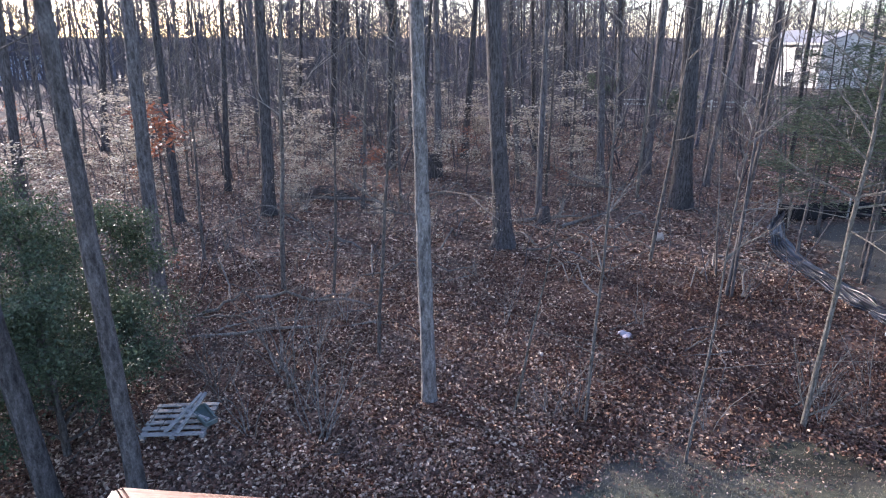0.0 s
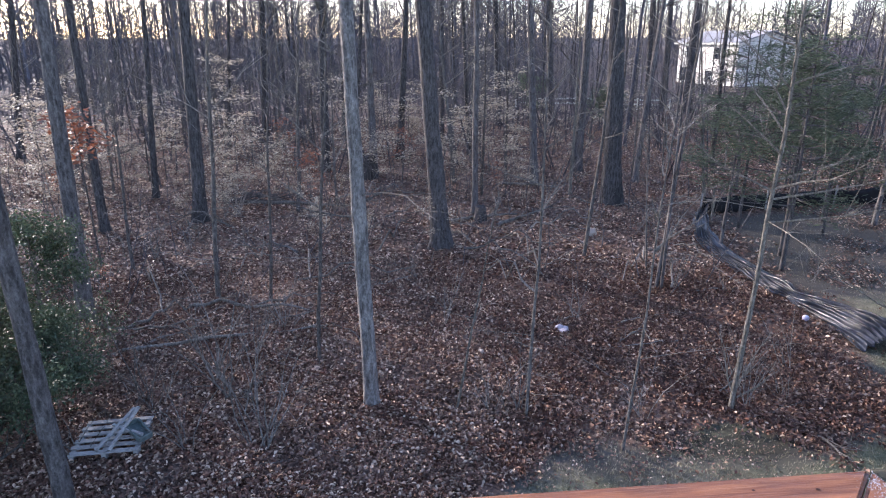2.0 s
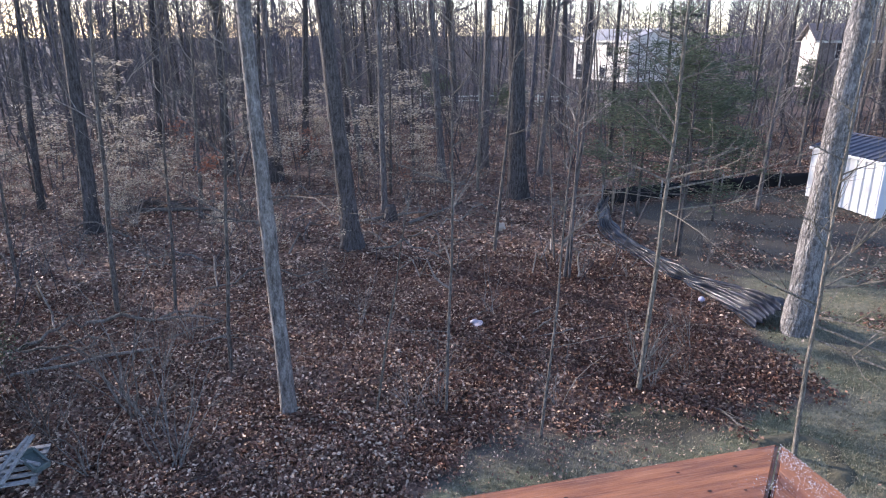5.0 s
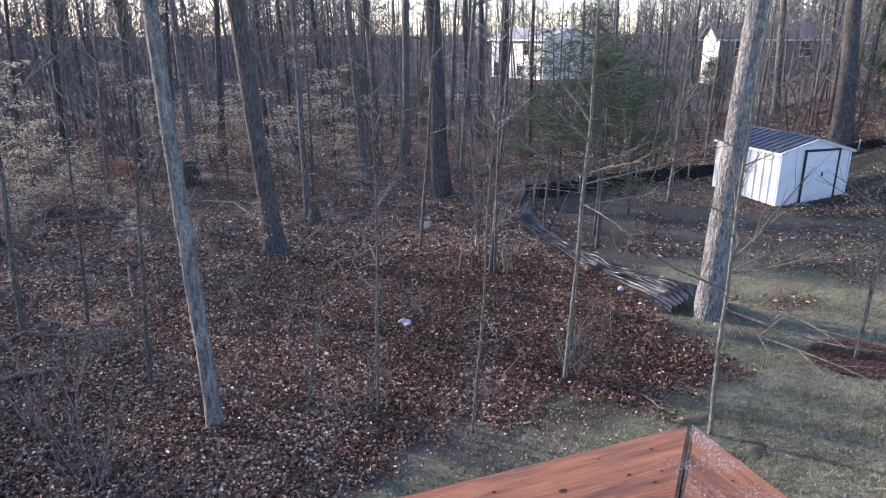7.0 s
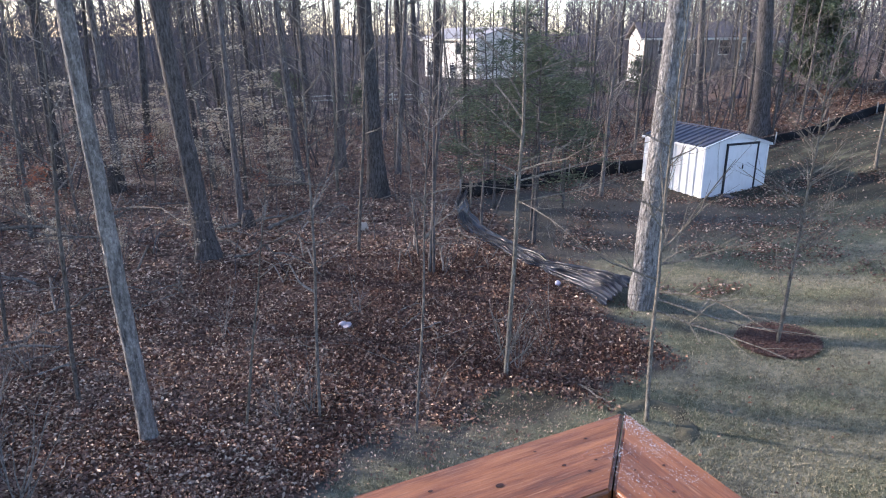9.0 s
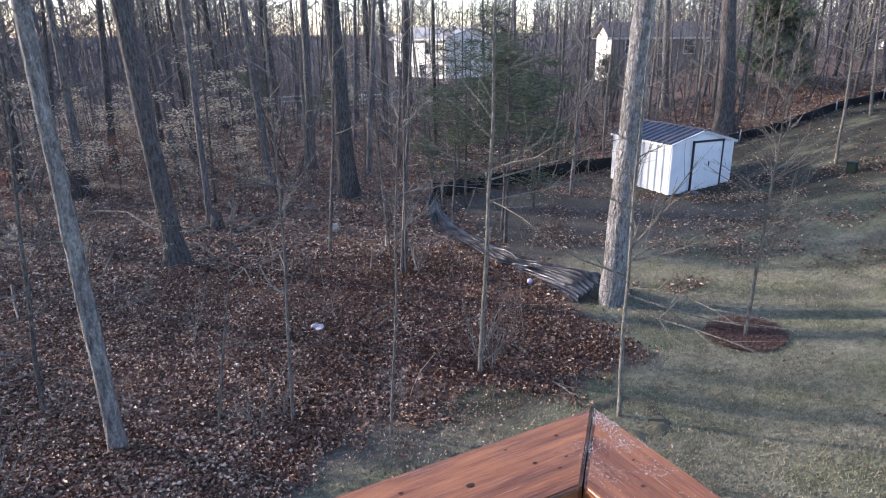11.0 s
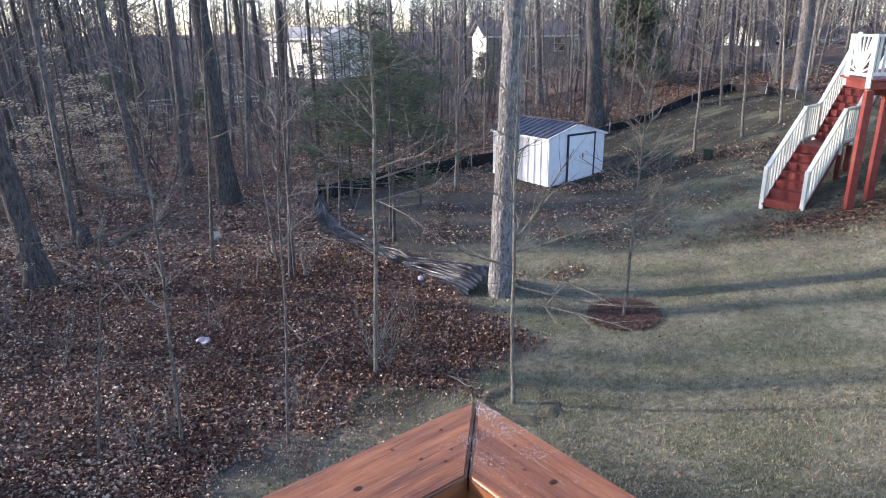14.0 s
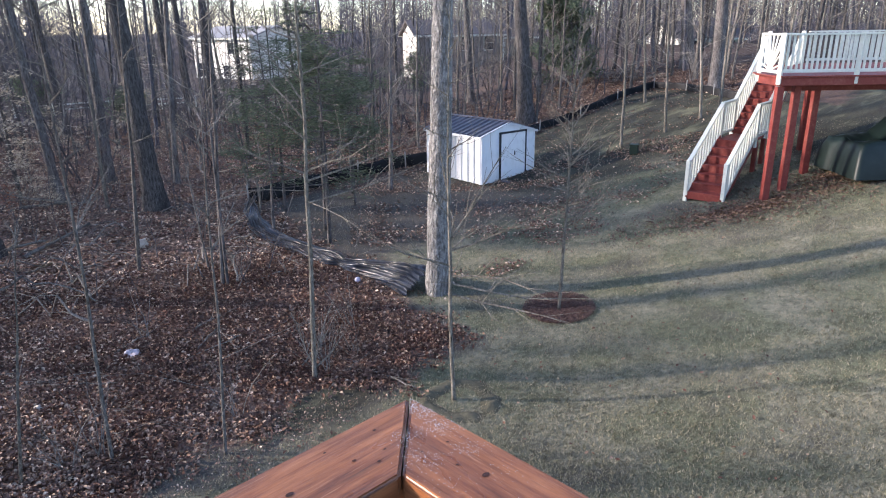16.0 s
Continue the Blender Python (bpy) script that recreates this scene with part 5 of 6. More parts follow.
def grass(n, r0, r1, a0, a1):
    x, y = fan(n, r0, r1, a0, a1, 1.2)
    keep = (nrng.random(n) > np.maximum(bare_amount(x, y), moss_shade_amount(x, y)) * 0.9) & (lawn_amount(x, y) + (clumpy(x, y, 2.3, 1.0) - 0.5) * 0.5 > 0.45) & (mulch_amount(x, y) < 0.4) & (clumpy(x, y, 0.7, 7.0) + 0.5 * nrng.random(n) > 0.42)
    x, y = x[keep], y[keep]
    n = len(x)
    z = terrain(x, y) + relief(x, y) - 0.005
    a, h, w = nrng.uniform(0, 2 * np.pi, n), nrng.uniform(0.02, 0.05, n), nrng.uniform(0.004, 0.008, n)
    b = nrng.uniform(0, 2 * np.pi, n)
    l = h * nrng.uniform(0.3, 1.2, n)
    P = np.stack([x, y, z], 1)
    sx, sy = np.cos(a) * w, np.sin(a) * w
    zero = np.zeros(n)
    verts = np.stack([P + np.stack([sx, sy, zero], 1), P - np.stack([sx, sy, zero], 1), P + np.stack([np.cos(b) * l, np.sin(b) * l, h], 1)], 1).reshape(-1, 3)
    me = bpy.data.meshes.new("grass")
    me.vertices.add(3 * n)
    me.vertices.foreach_set("co", verts.ravel())
    me.loops.add(3 * n)
    me.loops.foreach_set("vertex_index", np.arange(3 * n, dtype=np.int32))
    me.polygons.add(n)
    me.polygons.foreach_set("loop_start", (np.arange(n) * 3).astype(np.int32))
    me.update(calc_edges=True)
    me.materials.append(M_GRASS)
    tagged(new("grass", me), "short dormant straw and green lawn grass", "grass", kind="stuff")


grass(420000, 5.0, 24, 14, 84)


# ---------------------------------------------------------------- leafy undergrowth
def leafy(name, seed, height, n_limbs, per_tip, size, leaf_mat, spread, label, category, dia=0.05, first=0.5, flat=0.25, level=0.15, jitter=0.16, twig=None, low_r=1.0, depth=2, kids=3, droop=0.0, thin=0.55, slim=0.5):
    """A small tree or bush: stem, limbs and leaves about the twig ends."""
    rng = random.Random(seed)
    r2 = np.random.default_rng(seed)
    top = new(name)
    tagged(top, label, category)
    V, F = [], []
    pts = trunk_path(rng, height, (rng.uniform(-0.05, 0.05), rng.uniform(-0.05, 0.05)), 0.03, 9)
    pts[0].z -= 0.2
    tube(V, F, pts, [dia / 2 * (1 - 0.85 * i / 9) for i in range(10)], 6)
    obj("trunk", V, F, twig or M_TWIG, top, smooth=True)
    V, F, tips = [], [], []
    for i in range(n_limbs):
        z = first + (height * 0.98 - first) * (i + rng.random()) / n_limbs
        k = min(8, int(z / height * 9))
        p = pts[k].lerp(pts[k + 1], min(1, max(0, (z / height * 9) - k)))
        a = rng.uniform(0, 2 * math.pi)
        length = spread * rng.uniform(0.6, 1.1) * (low_r - (low_r - 0.3) * z / height)
        tips += branch(V, F, rng, p, Vector((math.cos(a), math.sin(a), level + rng.uniform(-0.15, 0.3))), length, dia * 0.22, depth, 4, droop, kids)
    tagged(obj("crown", V, F, twig or M_TWIG, top), kind="stuff")
    T = np.array([tuple(t) for t in tips])
    P = np.repeat(T, per_tip, 0)
    P = P + r2.normal(0, 1, P.shape) * (jitter, jitter, jitter * thin)
    tagged(leaf_cloud("foliage", P, r2, size, leaf_mat, top, "", flat, 0.3, slim, simple=True), kind="stuff")
    return top


_beech = [leafy("beech_sapling", 300 + i, 2.6 + 0.55 * i, 10, 6, 0.105, M_BEECH, 1.4, "beech sapling holding pale papery dead leaves", "sapling", 0.045, 0.6, 0.3, 0.02, 0.17, depth=1, kids=5, thin=0.2) for i in range(4)]
for b in _beech:
    tagged(b, group="beech saplings")
_used = set()


def place(protos, k, x, y, s, rz):
    m = pose(x, y, gz(x, y) - 0.02, 0, 0, rz) @ Matrix.Diagonal((s, s, s, 1))
    if (id(protos), k) in _used:
        copy_thing(protos[k], m).matrix_basis = m
    else:
        protos[k].matrix_basis = m
        _used.add((id(protos), k))


brng = random.Random(77)
for az0, az1, r0, r1, n in ((-26, -9, 19, 27, 10), (-10, 4, 22, 30, 6), (5, 12, 21, 29, 5), (-34, -24, 18, 30, 4), (12, 30, 30, 44, 6), (-5, 3, 28, 36, 3), (-20, 0, 32, 42, 5)):
    for _ in range(n):
        a, r = radians(brng.uniform(az0, az1)), brng.uniform(r0, r1)
        place(_beech, brng.randrange(4), r * math.sin(a), r * math.cos(a), brng.uniform(0.75, 1.15), brng.uniform(0, 360))
for _ in range(44):
    a, r = radians(brng.uniform(-34, 14)), brng.uniform(15, 31)
    place(_beech, brng.randrange(4), r * math.sin(a), r * math.cos(a), brng.uniform(0.28, 0.55), brng.uniform(0, 360))
for _ in range(14):
    a, r = radians(brng.uniform(14, 34)), brng.uniform(26, 40)
    place(_beech, brng.randrange(4), r * math.sin(a), r * math.cos(a), brng.uniform(0.3, 0.55), brng.uniform(0, 360))
_rust = [leafy("oak_sapling", 330 + i, 2.2 + 0.7 * i, 7, 4, 0.11, M_RUST, 0.9, "oak sapling with clinging rust-red leaves", "sapling", 0.045, 0.9, 0.4, 0.3, 0.14, depth=1, kids=3) for i in range(2)]
for k, x, y, s in ((0, -2.0, 18.4, 0.9), (1, -2.9, 21.0, 0.9), (0, -8.6, 18.4, 0.8), (0, 0.8, 23.0, 0.9), (1, -14.5, 22.5, 1.0), (0, 3.6, 19.5, 0.6), (1, 33.0, 24.5, 0.9)):
    place(_rust, k, x, y, s, brng.uniform(0, 360))

t = leafy("oak_sapling", 340, 3.7, 6, 12, 0.12, M_RUST, 0.85, "tall oak sapling with a tuft of rust-red leaves", "sapling", 0.06, 2.6, 0.4, 0.1, 0.16, depth=1, kids=3)
put(t, -5.9, 13.8)
for x, y, s in ((-4.64, 10.04, 0.3), (-6.4, 13.2, 0.45), (-5.4, 12.6, 0.35)):
    place(_rust, 0, x, y, s, brng.uniform(0, 360))

# evergreens
HOLLY = dict(dia=0.11, first=0.15, flat=0.7, level=0.25, jitter=0.15, depth=2, kids=4, low_r=1.2)
for seed, x, y, h, s, n in ((401, -5.5, 8.1, 2.9, 1.25, 20), (402, -6.9, 9.3, 3.2, 1.5, 20), (403, -4.6, 6.9, 2.1, 1.0, 14), (404, -7.3, 7.2, 3.0, 1.4, 18), (405, -5.4, 6.2, 2.0, 1.1, 14), (406, -5.1, 9.7, 2.3, 1.0, 14), (407, -4.5, 8.2, 1.3, 0.9, 12)):
    t = leafy("holly_bush", seed, h, n, 22, 0.05, M_HOLLY, s, "dense glossy dark green holly bush", "bush", **HOLLY)
    put(t, x, y)
PINE = dict(dia=0.10, first=1.5, flat=0.2, level=0.0, jitter=0.2, slim=0.14, thin=0.18, depth=2, kids=3, low_r=1.0, twig=M_BARK)
for seed, x, y, h, s, n, d in ((421, 8.76, 12.96, 5.0, 1.2, 15, 0.12), (422, 9.3, 13.9, 4.6, 1.6, 17, 0.12), (423, 10.3, 15.2, 5.6, 1.8, 18, 0.14), (424, 12.2, 16.6, 4.4, 1.5, 16, 0.12), (425, 9.6, 16.3, 4.6, 1.5, 14, 0.1), (426, 11.8, 20.5, 5.2, 1.8, 16, 0.14), (427, 13.6, 20.6, 4.2, 1.4, 14, 0.1), (428, 13.9, 19.6, 3.2, 1.2, 14, 0.09), (429, 8.2, 14.6, 3.6, 1.4, 13, 0.09), (430, 11.4, 15.4, 3.4, 1.4, 13, 0.09)):
    a = dict(PINE)
    a["dia"] = d
    t = leafy("evergreen_tree", seed, h, n, 9, 0.12, M_PINE, s * 1.3, "young evergreen with thin drooping dark green sprays", "tree", **a)
    put(t, x, y)
for seed, x, y, h, s in ((444, 30.5, 34.0, 3.2, 1.6), (445, 28.5, 35.5, 2.2, 1.8), (446, 12.5, 36.0, 2.0, 1.6), (447, 9.5, 41.0, 2.4, 2.0), (448, -13.5, 17.0, 3.6, 1.6)):
    t = leafy("evergreen_tree", seed, h, 18, 12, 0.10, M_PINE, s, "dense green cedar among bare trees", "tree", dia=0.12, first=0.4, flat=0.7, level=0.3, jitter=0.2, low_r=1.1)
    put(t, x, y)

for seed, x, y, h, s in ((441, 32.4, 23.3, 6.2, 2.0), (443, 35.0, 25.3, 6.0, 1.8)):
    t = leafy("evergreen_tree", seed, h, 30, 34, 0.17, M_PINE, s, "dense green cedar among bare trees", "tree", dia=0.14, first=0.5, flat=0.7, level=0.2, jitter=0.2, low_r=1.1)
    put(t, x, y)

# twiggy shrubs and sprouts
_shrub = []
for i in range(5):
    rng = random.Random(500 + i)
    V, F = [], []
    for _ in range(4 + i):
        a = rng.uniform(0, 2 * math.pi)
        branch(V, F, rng, Vector((rng.uniform(-0.12, 0.12), rng.uniform(-0.12, 0.12), -0.05)), Vector((math.cos(a) * 0.5, math.sin(a) * 0.5, 1.0)), rng.uniform(0.7, 1.7), 0.011, 2, 4, 0, 2)
    _shrub.append(tagged(obj("shrub", V, F, M_SHRUB), "bare grey-brown twiggy shrub", "shrub", "bare shrubs"))
for _ in range(55):
    a, r = radians(brng.uniform(-40, 44)), brng.uniform(7.6, 27)
    x, y = r * math.sin(a), r * math.cos(a)
    if lawn_amount(x, y) < 0.3:
        place(_shrub, brng.randrange(5), x, y, brng.uniform(0.5, 1.15), brng.uniform(0, 360))
for _ in range(40):
    a, r = radians(brng.uniform(38, 66)), brng.uniform(23, 40)
    x, y = r * math.sin(a), r * math.cos(a)
    if lawn_amount(x, y) < 0.1:
        place(_shrub, brng.randrange(5), x, y, brng.uniform(0.9, 1.9), brng.uniform(0, 360))
for x, y, s in ((-2.2, 8.6, 1.4), (-1.9, 8.0, 1.2), (-2.6, 9.2, 1.3), (-1.6, 7.3, 1.1), (4.9, 7.6, 0.7), (8.9, 12.2, 0.8), (9.3, 12.6, 0.9), (5.9, 12.0, 0.8), (-2.5, 7.4, 1.0), (5.3, 8.4, 0.8)):
    place(_shrub, brng.randrange(5), x, y, s, brng.uniform(0, 360))


# ---------------------------------------------------------------- fallen wood
def fallen(x0, y0, x1, y1, r, label="fallen bare branch lying on leaves", name="fallen_branch", twigs=4, lift=0.05, z1=0.0):
    rng = random.Random(int(x0 * 100 + y1 * 37))
    a, b = Vector((x0, y0, gz(x0, y0) + r * 0.7 + 0.01)), Vector((x1, y1, gz(x1, y1) + r * 0.5 + z1 + 0.01))
    pts = [a.lerp(b, i / 8) + Vector((rng.uniform(-1, 1), rng.uniform(-1, 1), 0)) * 0.05 * (b - a).length / 3 + Vector((0, 0, lift * math.sin(i / 8 * math.pi) * rng.random())) for i in range(9)]
    V, F = [], []
    tube(V, F, [p - a for p in pts], [r * (1 - 0.6 * i / 8) for i in range(9)], 7)
    for _ in range(twigs):
        i = rng.randrange(2, 8)
        branch(V, F, rng, pts[i] - a, (b - a).normalized() + Vector((rng.uniform(-1, 1), rng.uniform(-1, 1), rng.uniform(0, 0.5))), rng.uniform(0.3, 0.9), r * 0.35, 1, 4, 0.1, 2)
    ob = obj(name, V, F, M_SHRUB if r < 0.08 else M_BARK, smooth=True)
    ob.location = a
    return tagged(ob, label, "branch" if name == "fallen_branch" else "log")


fallen(-4.3, 10.2, -0.9, 10.9, 0.035)
fallen(-4.8, 9.6, -3.2, 11.2, 0.03)
fallen(-5.6, 10.2, -3.9, 9.9, 0.03)
fallen(-4.5, 11.1, -3.5, 12.2, 0.035, lift=0.3)
fallen(-3.7, 12.1, -1.36, 11.63, 0.04, lift=0.25, twigs=6)
fallen(-5.7, 10.42, -4.4, 10.8, 0.028, lift=0.2)
fallen(-4.4, 11.0, -2.9, 10.4, 0.022, lift=0.3, twigs=6)
fallen(-2.6, 11.9, -0.9, 12.3, 0.022, lift=0.2)
fallen(3.1, 17.1, 5.2, 19.0, 0.055, "old grey fallen log among leaves", "fallen_log", 6)
fallen(2.0, 17.6, 3.9, 18.2, 0.06, "fallen limb beside a stump", "fallen_log", 5)
fallen(-4.2, 20.4, -1.0, 19.6, 0.07, "fallen limb in the undergrowth", "fallen_log", 6)
fallen(4.3, 22.5, 6.0, 21.5, 0.05, "bent grey fallen limb on leaves", "fallen_log", 6)
for _ in range(110):
    a, r = radians(brng.uniform(-38, 40)), brng.uniform(6.6, 25)
    x, y, d, l = r * math.sin(a), r * math.cos(a), brng.uniform(0, 6.3), brng.uniform(0.5, 1.8)
    if lawn_amount(x, y) < 0.2:
        fallen(x, y, x + math.cos(d) * l, y + math.sin(d) * l, brng.uniform(0.008, 0.02), "small dead branch lying on leaves", twigs=3)


for _ in range(55):
    a, r = radians(brng.uniform(-36, 34)), brng.uniform(12, 24)
    x, y, d, l = r * math.sin(a), r * math.cos(a), brng.uniform(0, 6.3), brng.uniform(1.2, 3.0)
    if lawn_amount(x, y) < 0.1:
        fallen(x, y, x + math.cos(d) * l, y + math.sin(d) * l, brng.uniform(0.014, 0.03), "pale dead branch arching over leaves", twigs=5, lift=0.5)


def stump(x, y, r, h):
    V, F = [], []
    rng = random.Random(3)
    tube(V, F, [Vector((0, 0, -0.1)), Vector((0, 0, 0.08)), Vector((0.02, 0, h * 0.6)), Vector((0.03, 0.01, h))], [r * 1.6, r * 1.2, r, r * 0.85], 11)
    for v in V:
        v.x *= rng.uniform(0.9, 1.1)
        v.z += 0.1 * rng.random() * (v.z > h * 0.9)
    put(tagged(obj("tree_stump", V, F, M_BARK_DARK), "dark rotten broken tree stump", "stump"), x, y)


stump(2.75, 17.7, 0.17, 0.4)
stump(-0.35, 24.0, 0.25, 0.8)


def brush_pile(x, y, s):
    rng = random.Random(9)
    V, F = [], []
    for _ in range(60):
        a, d = rng.uniform(0, 6.3), rng.uniform(0, 6.3)
        rad = s * math.sqrt(rng.random())
        p = Vector((math.cos(a) * rad, math.sin(a) * rad * 0.6, rng.uniform(0, 0.45) * (1 - rad / s) + 0.02))
        e = Vector((math.cos(d), math.sin(d), rng.uniform(-0.1, 0.25))) * rng.uniform(0.4, 1.0)
        tube(V, F, [p, p + e * 0.5, p + e], [0.025, 0.018, 0.008], 4, False)
    put(tagged(obj("brush_pile", V, F, M_BARK_DARK), "dark heap of dead brushwood", "brush pile", kind="stuff"), x, y, sink=0.0)


brush_pile(-3.9, 20.6, 0.8)
# ---------------------------------------------------------------- small things
def build_pallet():
    top = empty("wooden_pallet", -3.50, 7.62, gz(-3.50, 7.62) + 0.0, 4, label="weathered grey wooden pallet lying on leaves", category="pallet")
    for x in (-0.37, 0.0, 0.37):
        part("bearer", box_bm(x, 0, 0.05, 0.06, 0.74, 0.09, 0.004), M_PALLET, top)
    rng = random.Random(2)
    for i in range(6):
        y = -0.35 + i * 0.14
        part("slat", box_bm(rng.uniform(-0.01, 0.01), y, 0.105, 0.84 - 0.03 * rng.random(), 0.075, 0.018, 0.003, pose(0, 0, 0, 0, 0, rng.uniform(-1, 1))), M_PALLET, top)


build_pallet()


def build_frame():
    """Broken wooden pieces propped on the pallet."""
    x, y = -3.34, 7.60
    top = empty("broken_wooden_frame", x, y, gz(x, y) + 0.118, -4, label="broken grey-green wooden frame propped on the pallet", category="frame")
    for a, b in (((-0.20, -0.34, 0.01), (0.08, 0.22, 0.26)), ((-0.04, -0.35, 0.01), (0.13, 0.22, 0.27))):
        part("leg", beam_bm(a, b, 0.045, 0.03, 0.003), M_PALLET, top, "pale weathered stick")
    part("cross_bar", beam_bm((-0.12, 0.0, 0.15), (0.30, -0.14, 0.09), 0.04, 0.03, 0.003), M_PALLET, top)
    for a, b in (((0.02, 0.0, 0.14), (0.28, -0.20, 0.05)), ((0.14, 0.12, 0.14), (0.38, -0.08, 0.05)), ((0.02, 0.0, 0.14), (0.14, 0.12, 0.14)), ((0.28, -0.20, 0.05), (0.38, -0.08, 0.05))):
        part("tray_edge", beam_bm(a, b, 0.03, 0.06, 0.003), M_TRAY, top, "grey-green painted edge")
    bm = bmesh.new()
    bm.faces.new([bm.verts.new(v) for v in ((0.02, 0.0, 0.12), (0.28, -0.20, 0.03), (0.38, -0.08, 0.03), (0.14, 0.12, 0.12))])
    part("tray_bottom", bm, M_TRAY, top)


M_TRAY = painted("tray_green", (0.07, 0.095, 0.09), (0.16, 0.18, 0.17), 0.7, 20, (1, 1, 1), 0.7)
build_frame()


def lump(name, x, y, sx, sy, sz, mat, label, category, seed, rough=0.35, sub=3):
    bm = bmesh.new()
    bmesh.ops.create_icosphere(bm, subdivisions=sub, radius=1.0)
    for v in bm.verts:
        n = noise.noise(v.co * 1.3 + Vector((seed, 0, 0))) * rough + noise.noise(v.co * 3.5 + Vector((0, seed, 0))) * rough * 0.4
        v.co *= 1 + n
        v.co = Vector((v.co.x * sx, v.co.y * sy, max(-0.05, v.co.z * sz)))
    ob = part(name, bm, mat)
    put(tagged(ob, label, category), x, y, seed * 40, sink=0.0)
    ob.location.z += sz * 0.35
    return ob


M_BAG = painted("lilac_white_plastic", (0.34, 0.30, 0.33), (0.22, 0.18, 0.21), 0.5, 8)
lump("crumpled_bag", 3.05, 10.27, 0.14, 0.10, 0.075, M_BAG, "crumpled pale lilac plastic bag on leaves", "bag", 3, 0.7)
lump("rock", 5.4, 15.9, 0.15, 0.10, 0.17, M_STONE, "pale tan pointed rock among leaves", "rock", 5, 0.4)
lump("rock", 1.55, 9.6, 0.07, 0.06, 0.05, M_STONE, "small pale stone in leaf litter", "rock", 7)
M_BALL = painted("white_ball", (0.48, 0.44, 0.52), (0.3, 0.24, 0.38), 0.4, 6)
bm = bmesh.new()
bmesh.ops.create_uvsphere(bm, u_segments=24, v_segments=16, radius=0.06)
ball = part("ball", bm, M_BALL, smooth=True)
tagged(ball, "small white and lilac ball beside the plastic", "ball")
ball.location = (7.55, 10.25, gz(7.55, 10.25) + 0.06)

top = empty("garden_planter", 19.5, 11.0, gz(19.5, 11.0), 20, label="small dark green plastic box on the lawn", category="planter")
part("body", box_bm(0, 0, 0.15, 0.26, 0.26, 0.30, 0.02), M_GREENBOX, top)
part("lid", box_bm(0, 0, 0.315, 0.30, 0.30, 0.04, 0.012), M_GREENBOX, top)


def ring_bed(x, y, r, w, h, mat, label):
    V, F, n, k = [], [], 72, 13
    for i in range(n):
        a = 2 * math.pi * i / n
        f = 1 + 0.08 * math.sin(a * 3) + 0.05 * math.sin(a * 7 + 1)
        for j in range(k):
            t = j / (k - 1)
            rr = (r + w * (t - 0.5)) * f
            px, py = x + math.cos(a) * rr, y + math.sin(a) * rr
            V.append(Vector((px - x, py - y, gz(px, py) - gz(x, y) + h * math.sin(t * math.pi) * (0.75 + 0.9 * noise.noise(Vector((px * 5, py * 5, 0.4))) + 0.4 * noise.noise(Vector((px * 16, py * 16, 2.0)))) - 0.012)))
    for i in range(n):
        for j in range(k - 1):
            F.append((i * k + j, ((i + 1) % n) * k + j, ((i + 1) % n) * k + j + 1, i * k + j + 1))
    ob = obj("planting_ring", V, F, mat, smooth=True)
    ob.location = (x, y, gz(x, y))
    return tagged(ob, label, "planting bed")


M_SOIL = painted("soil_rim", (0.075, 0.07, 0.048), (0.035, 0.034, 0.022), 0.95, 30, (1, 1, 1), 1.0)
ring_bed(5.72, 5.55, 0.43, 0.34, 0.05, M_SOIL, "low raised earth ring round a slender young tree")


def build_tarp():
    """Furniture under a draped dark green tarp."""
    x, y = 17.75, 3.85
    top = empty("tarp_covered_furniture", x, y, gz(x, y), -44, label="outdoor furniture draped in dark green tarp under the deck", category="tarp")
    V, F, n, m = [], [], 60, 34
    for i in range(n + 1):
        for j in range(m + 1):
            u, w = i / n * 3.2 - 0.9, j / m * 1.8 - 0.9
            prof = 0.78 if u < 0.1 else 0.78 + (u - 0.1) * 0.95
            prof = min(prof, 1.75)
            edge = min(1.0, (u + 0.9) / 0.16, (0.9 - abs(w)) / 0.2)
            edge = max(0.0, edge) ** 0.55
            f = noise.noise(Vector((u * 2.2, w * 2.2, 0.3))) * 0.09 + noise.noise(Vector((u * 6, w * 3, 2))) * 0.035
            sag = -0.13 * math.exp(-((u + 0.35) ** 2 + w * w) / 0.12)
            V.append(Vector((u + f * 0.6, w + f * 0.5 * (1 - edge), max(0.01, (prof + f + sag) * edge))))
    for i in range(n):
        for j in range(m):
            a = i * (m + 1) + j
            F.append((a, a + m + 1, a + m + 2, a + 1))
    obj("tarp", V, F, M_TARP, top, "wrinkled dark green sheet", smooth=True)


build_tarp()


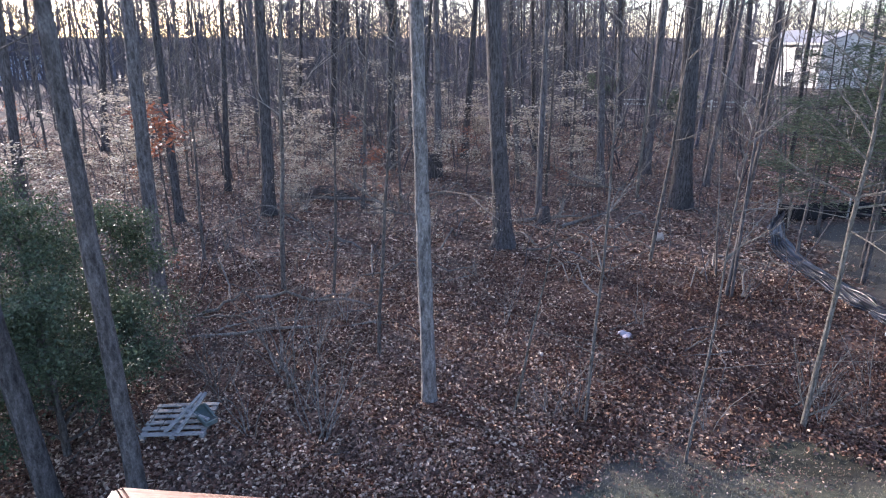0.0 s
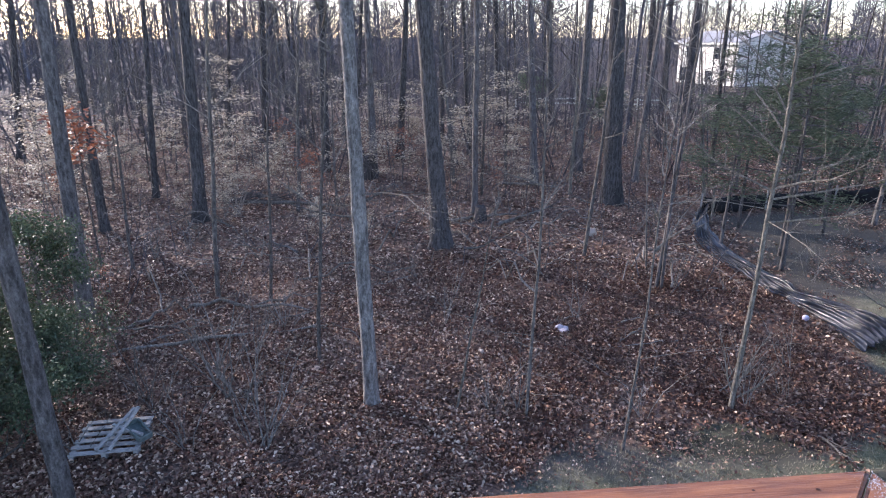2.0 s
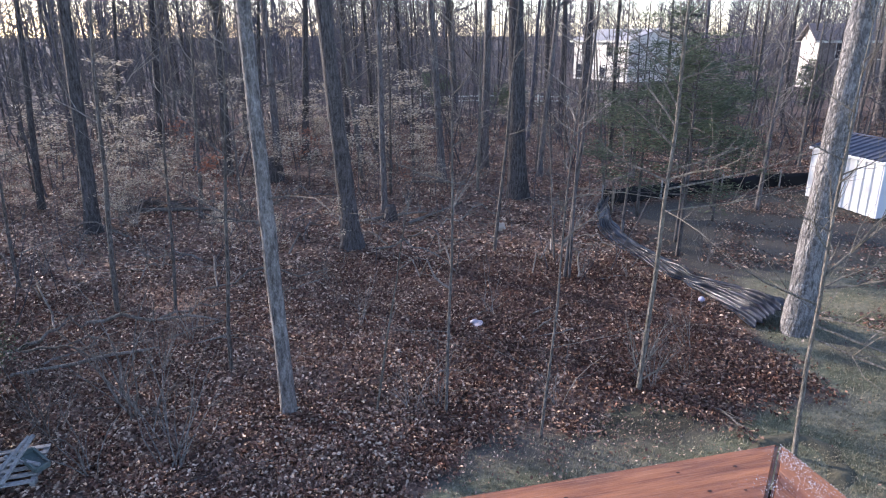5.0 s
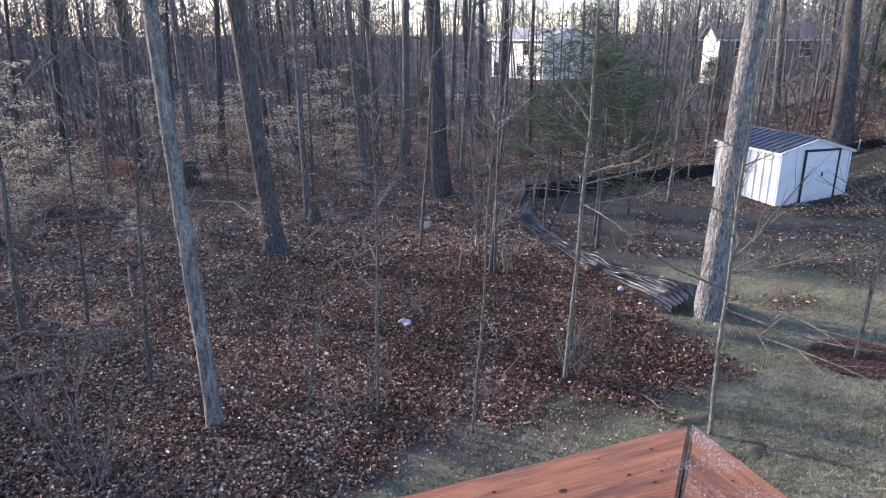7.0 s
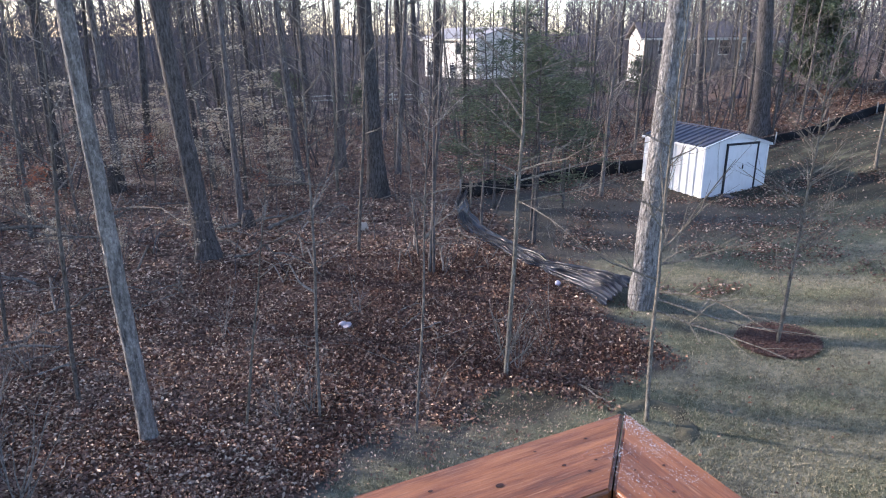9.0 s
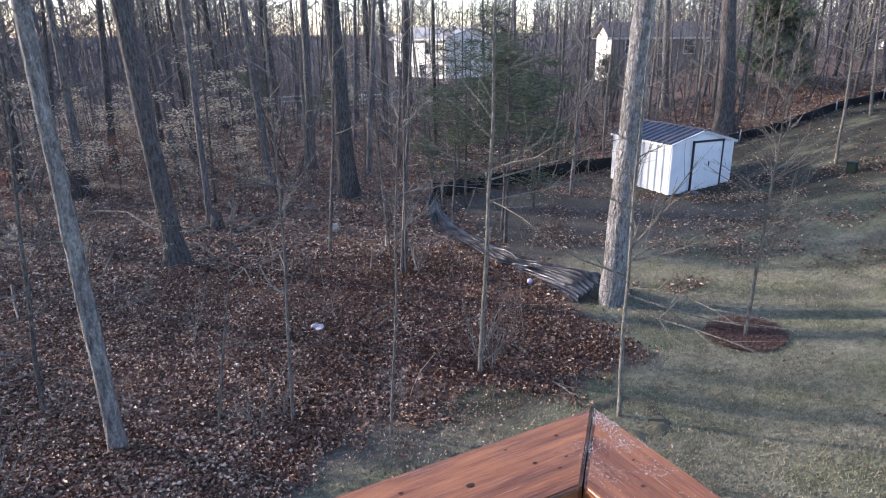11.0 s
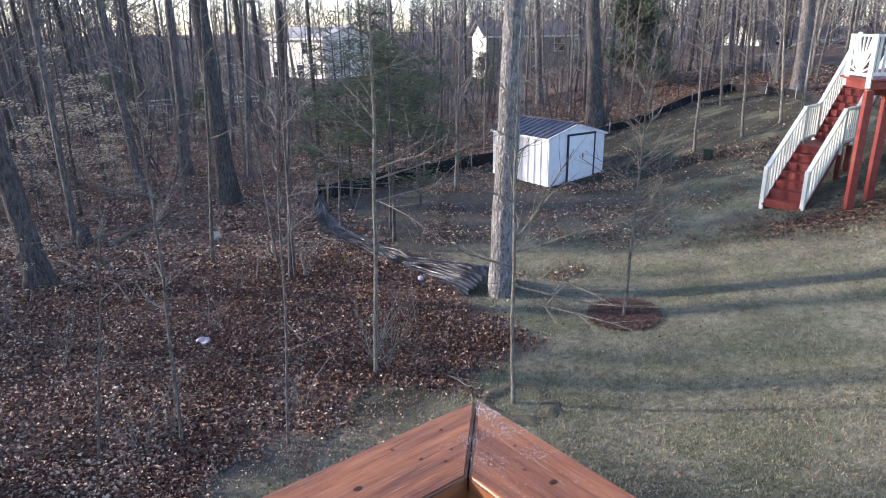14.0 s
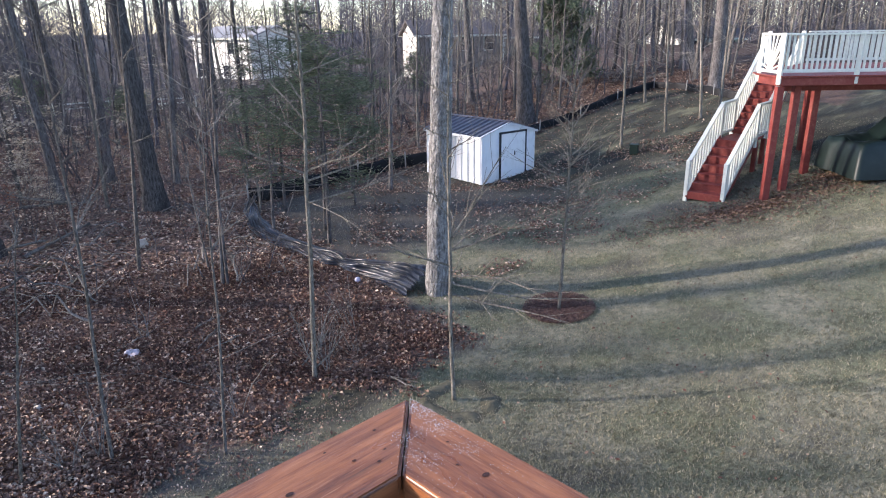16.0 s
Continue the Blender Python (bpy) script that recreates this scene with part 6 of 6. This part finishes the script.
def droplets():
    """Beads of water on the wet cap board."""
    rng = random.Random(12)
    V, F = [], []
    for i in range(3000):
        y = 0.742 - 0.005 - abs(rng.gauss(0, 0.12))
        lo, hi = 0.533 + max(0, (y - 0.595)), 0.675
        if y > 0.735 or y < 0.2:
            continue
        x = rng.uniform(lo, hi)
        if i % 9 == 0 and y > 0.62:
            # a few past the mitre on the other board
            x = 0.533 + (y - 0.595) - abs(rng.gauss(0.004, 0.018))
        c = 0.5 + 0.5 * math.sin(x * 60 + y * 35) * math.sin(y * 48 - x * 20)
        if rng.random() > c * c * (0.45 if y > 0.69 else 1.3 if y > 0.55 else 0.7):
            continue
        r = rng.uniform(0.0003, 0.0008)
        b = len(V)
        for z, k in ((0.0, 1.0), (0.45, 0.88), (0.75, 0.5)):
            for q in range(6):
                a = q * math.pi / 3
                V.append(Vector((x + math.cos(a) * r * k - RX, y + math.sin(a) * r * k - RY, z * r)))
        for s in (0, 6):
            for q in range(6):
                F.append((b + s + q, b + s + (q + 1) % 6, b + s + 6 + (q + 1) % 6, b + s + 6 + q))
        F.append(tuple(b + 12 + q for q in range(6)))
    k = Nodes("water_bead", 0.12, spec=0.8)
    k.b.inputs["Transmission Weight"].default_value = 0.15
    ob = obj("water_drops", V, F, k.color((0.5, 0.5, 0.52)), smooth=True)
    ob.location = (RX, RY, RZ + 0.0006)
    return tagged(ob, "tiny water beads on the wet cap board", "water", kind="stuff")


droplets()


def rail_fence():
    """A low pale rail fence at the far side of the wood."""
    a, b = Vector((10.2, 49.0, 0)), Vector((20.5, 45.6, 0))
    top = empty("rail_fence", a.x, a.y, gz(a.x, a.y), label="low pale wooden rail fence beyond the trees", category="fence")
    inv = top.matrix_basis.inverted()
    n = 5
    pts = [a.lerp(b, i / n) for i in range(n + 1)]
    for p in pts:
        p.z = gz(p.x, p.y)
        part("post", box_bm(0, 0, 0, 0.1, 0.1, 0.9, 0.005, inv @ Matrix.Translation(p + Vector((0, 0, 0.35)))), M_WHITE, top)
    for p, q in zip(pts, pts[1:]):
        for h in (0.36, 0.68):
            part("rail", beam_bm(inv @ (p + Vector((0, 0, h))), inv @ (q + Vector((0, 0, h))), 0.04, 0.09), M_WHITE, top)


rail_fence()
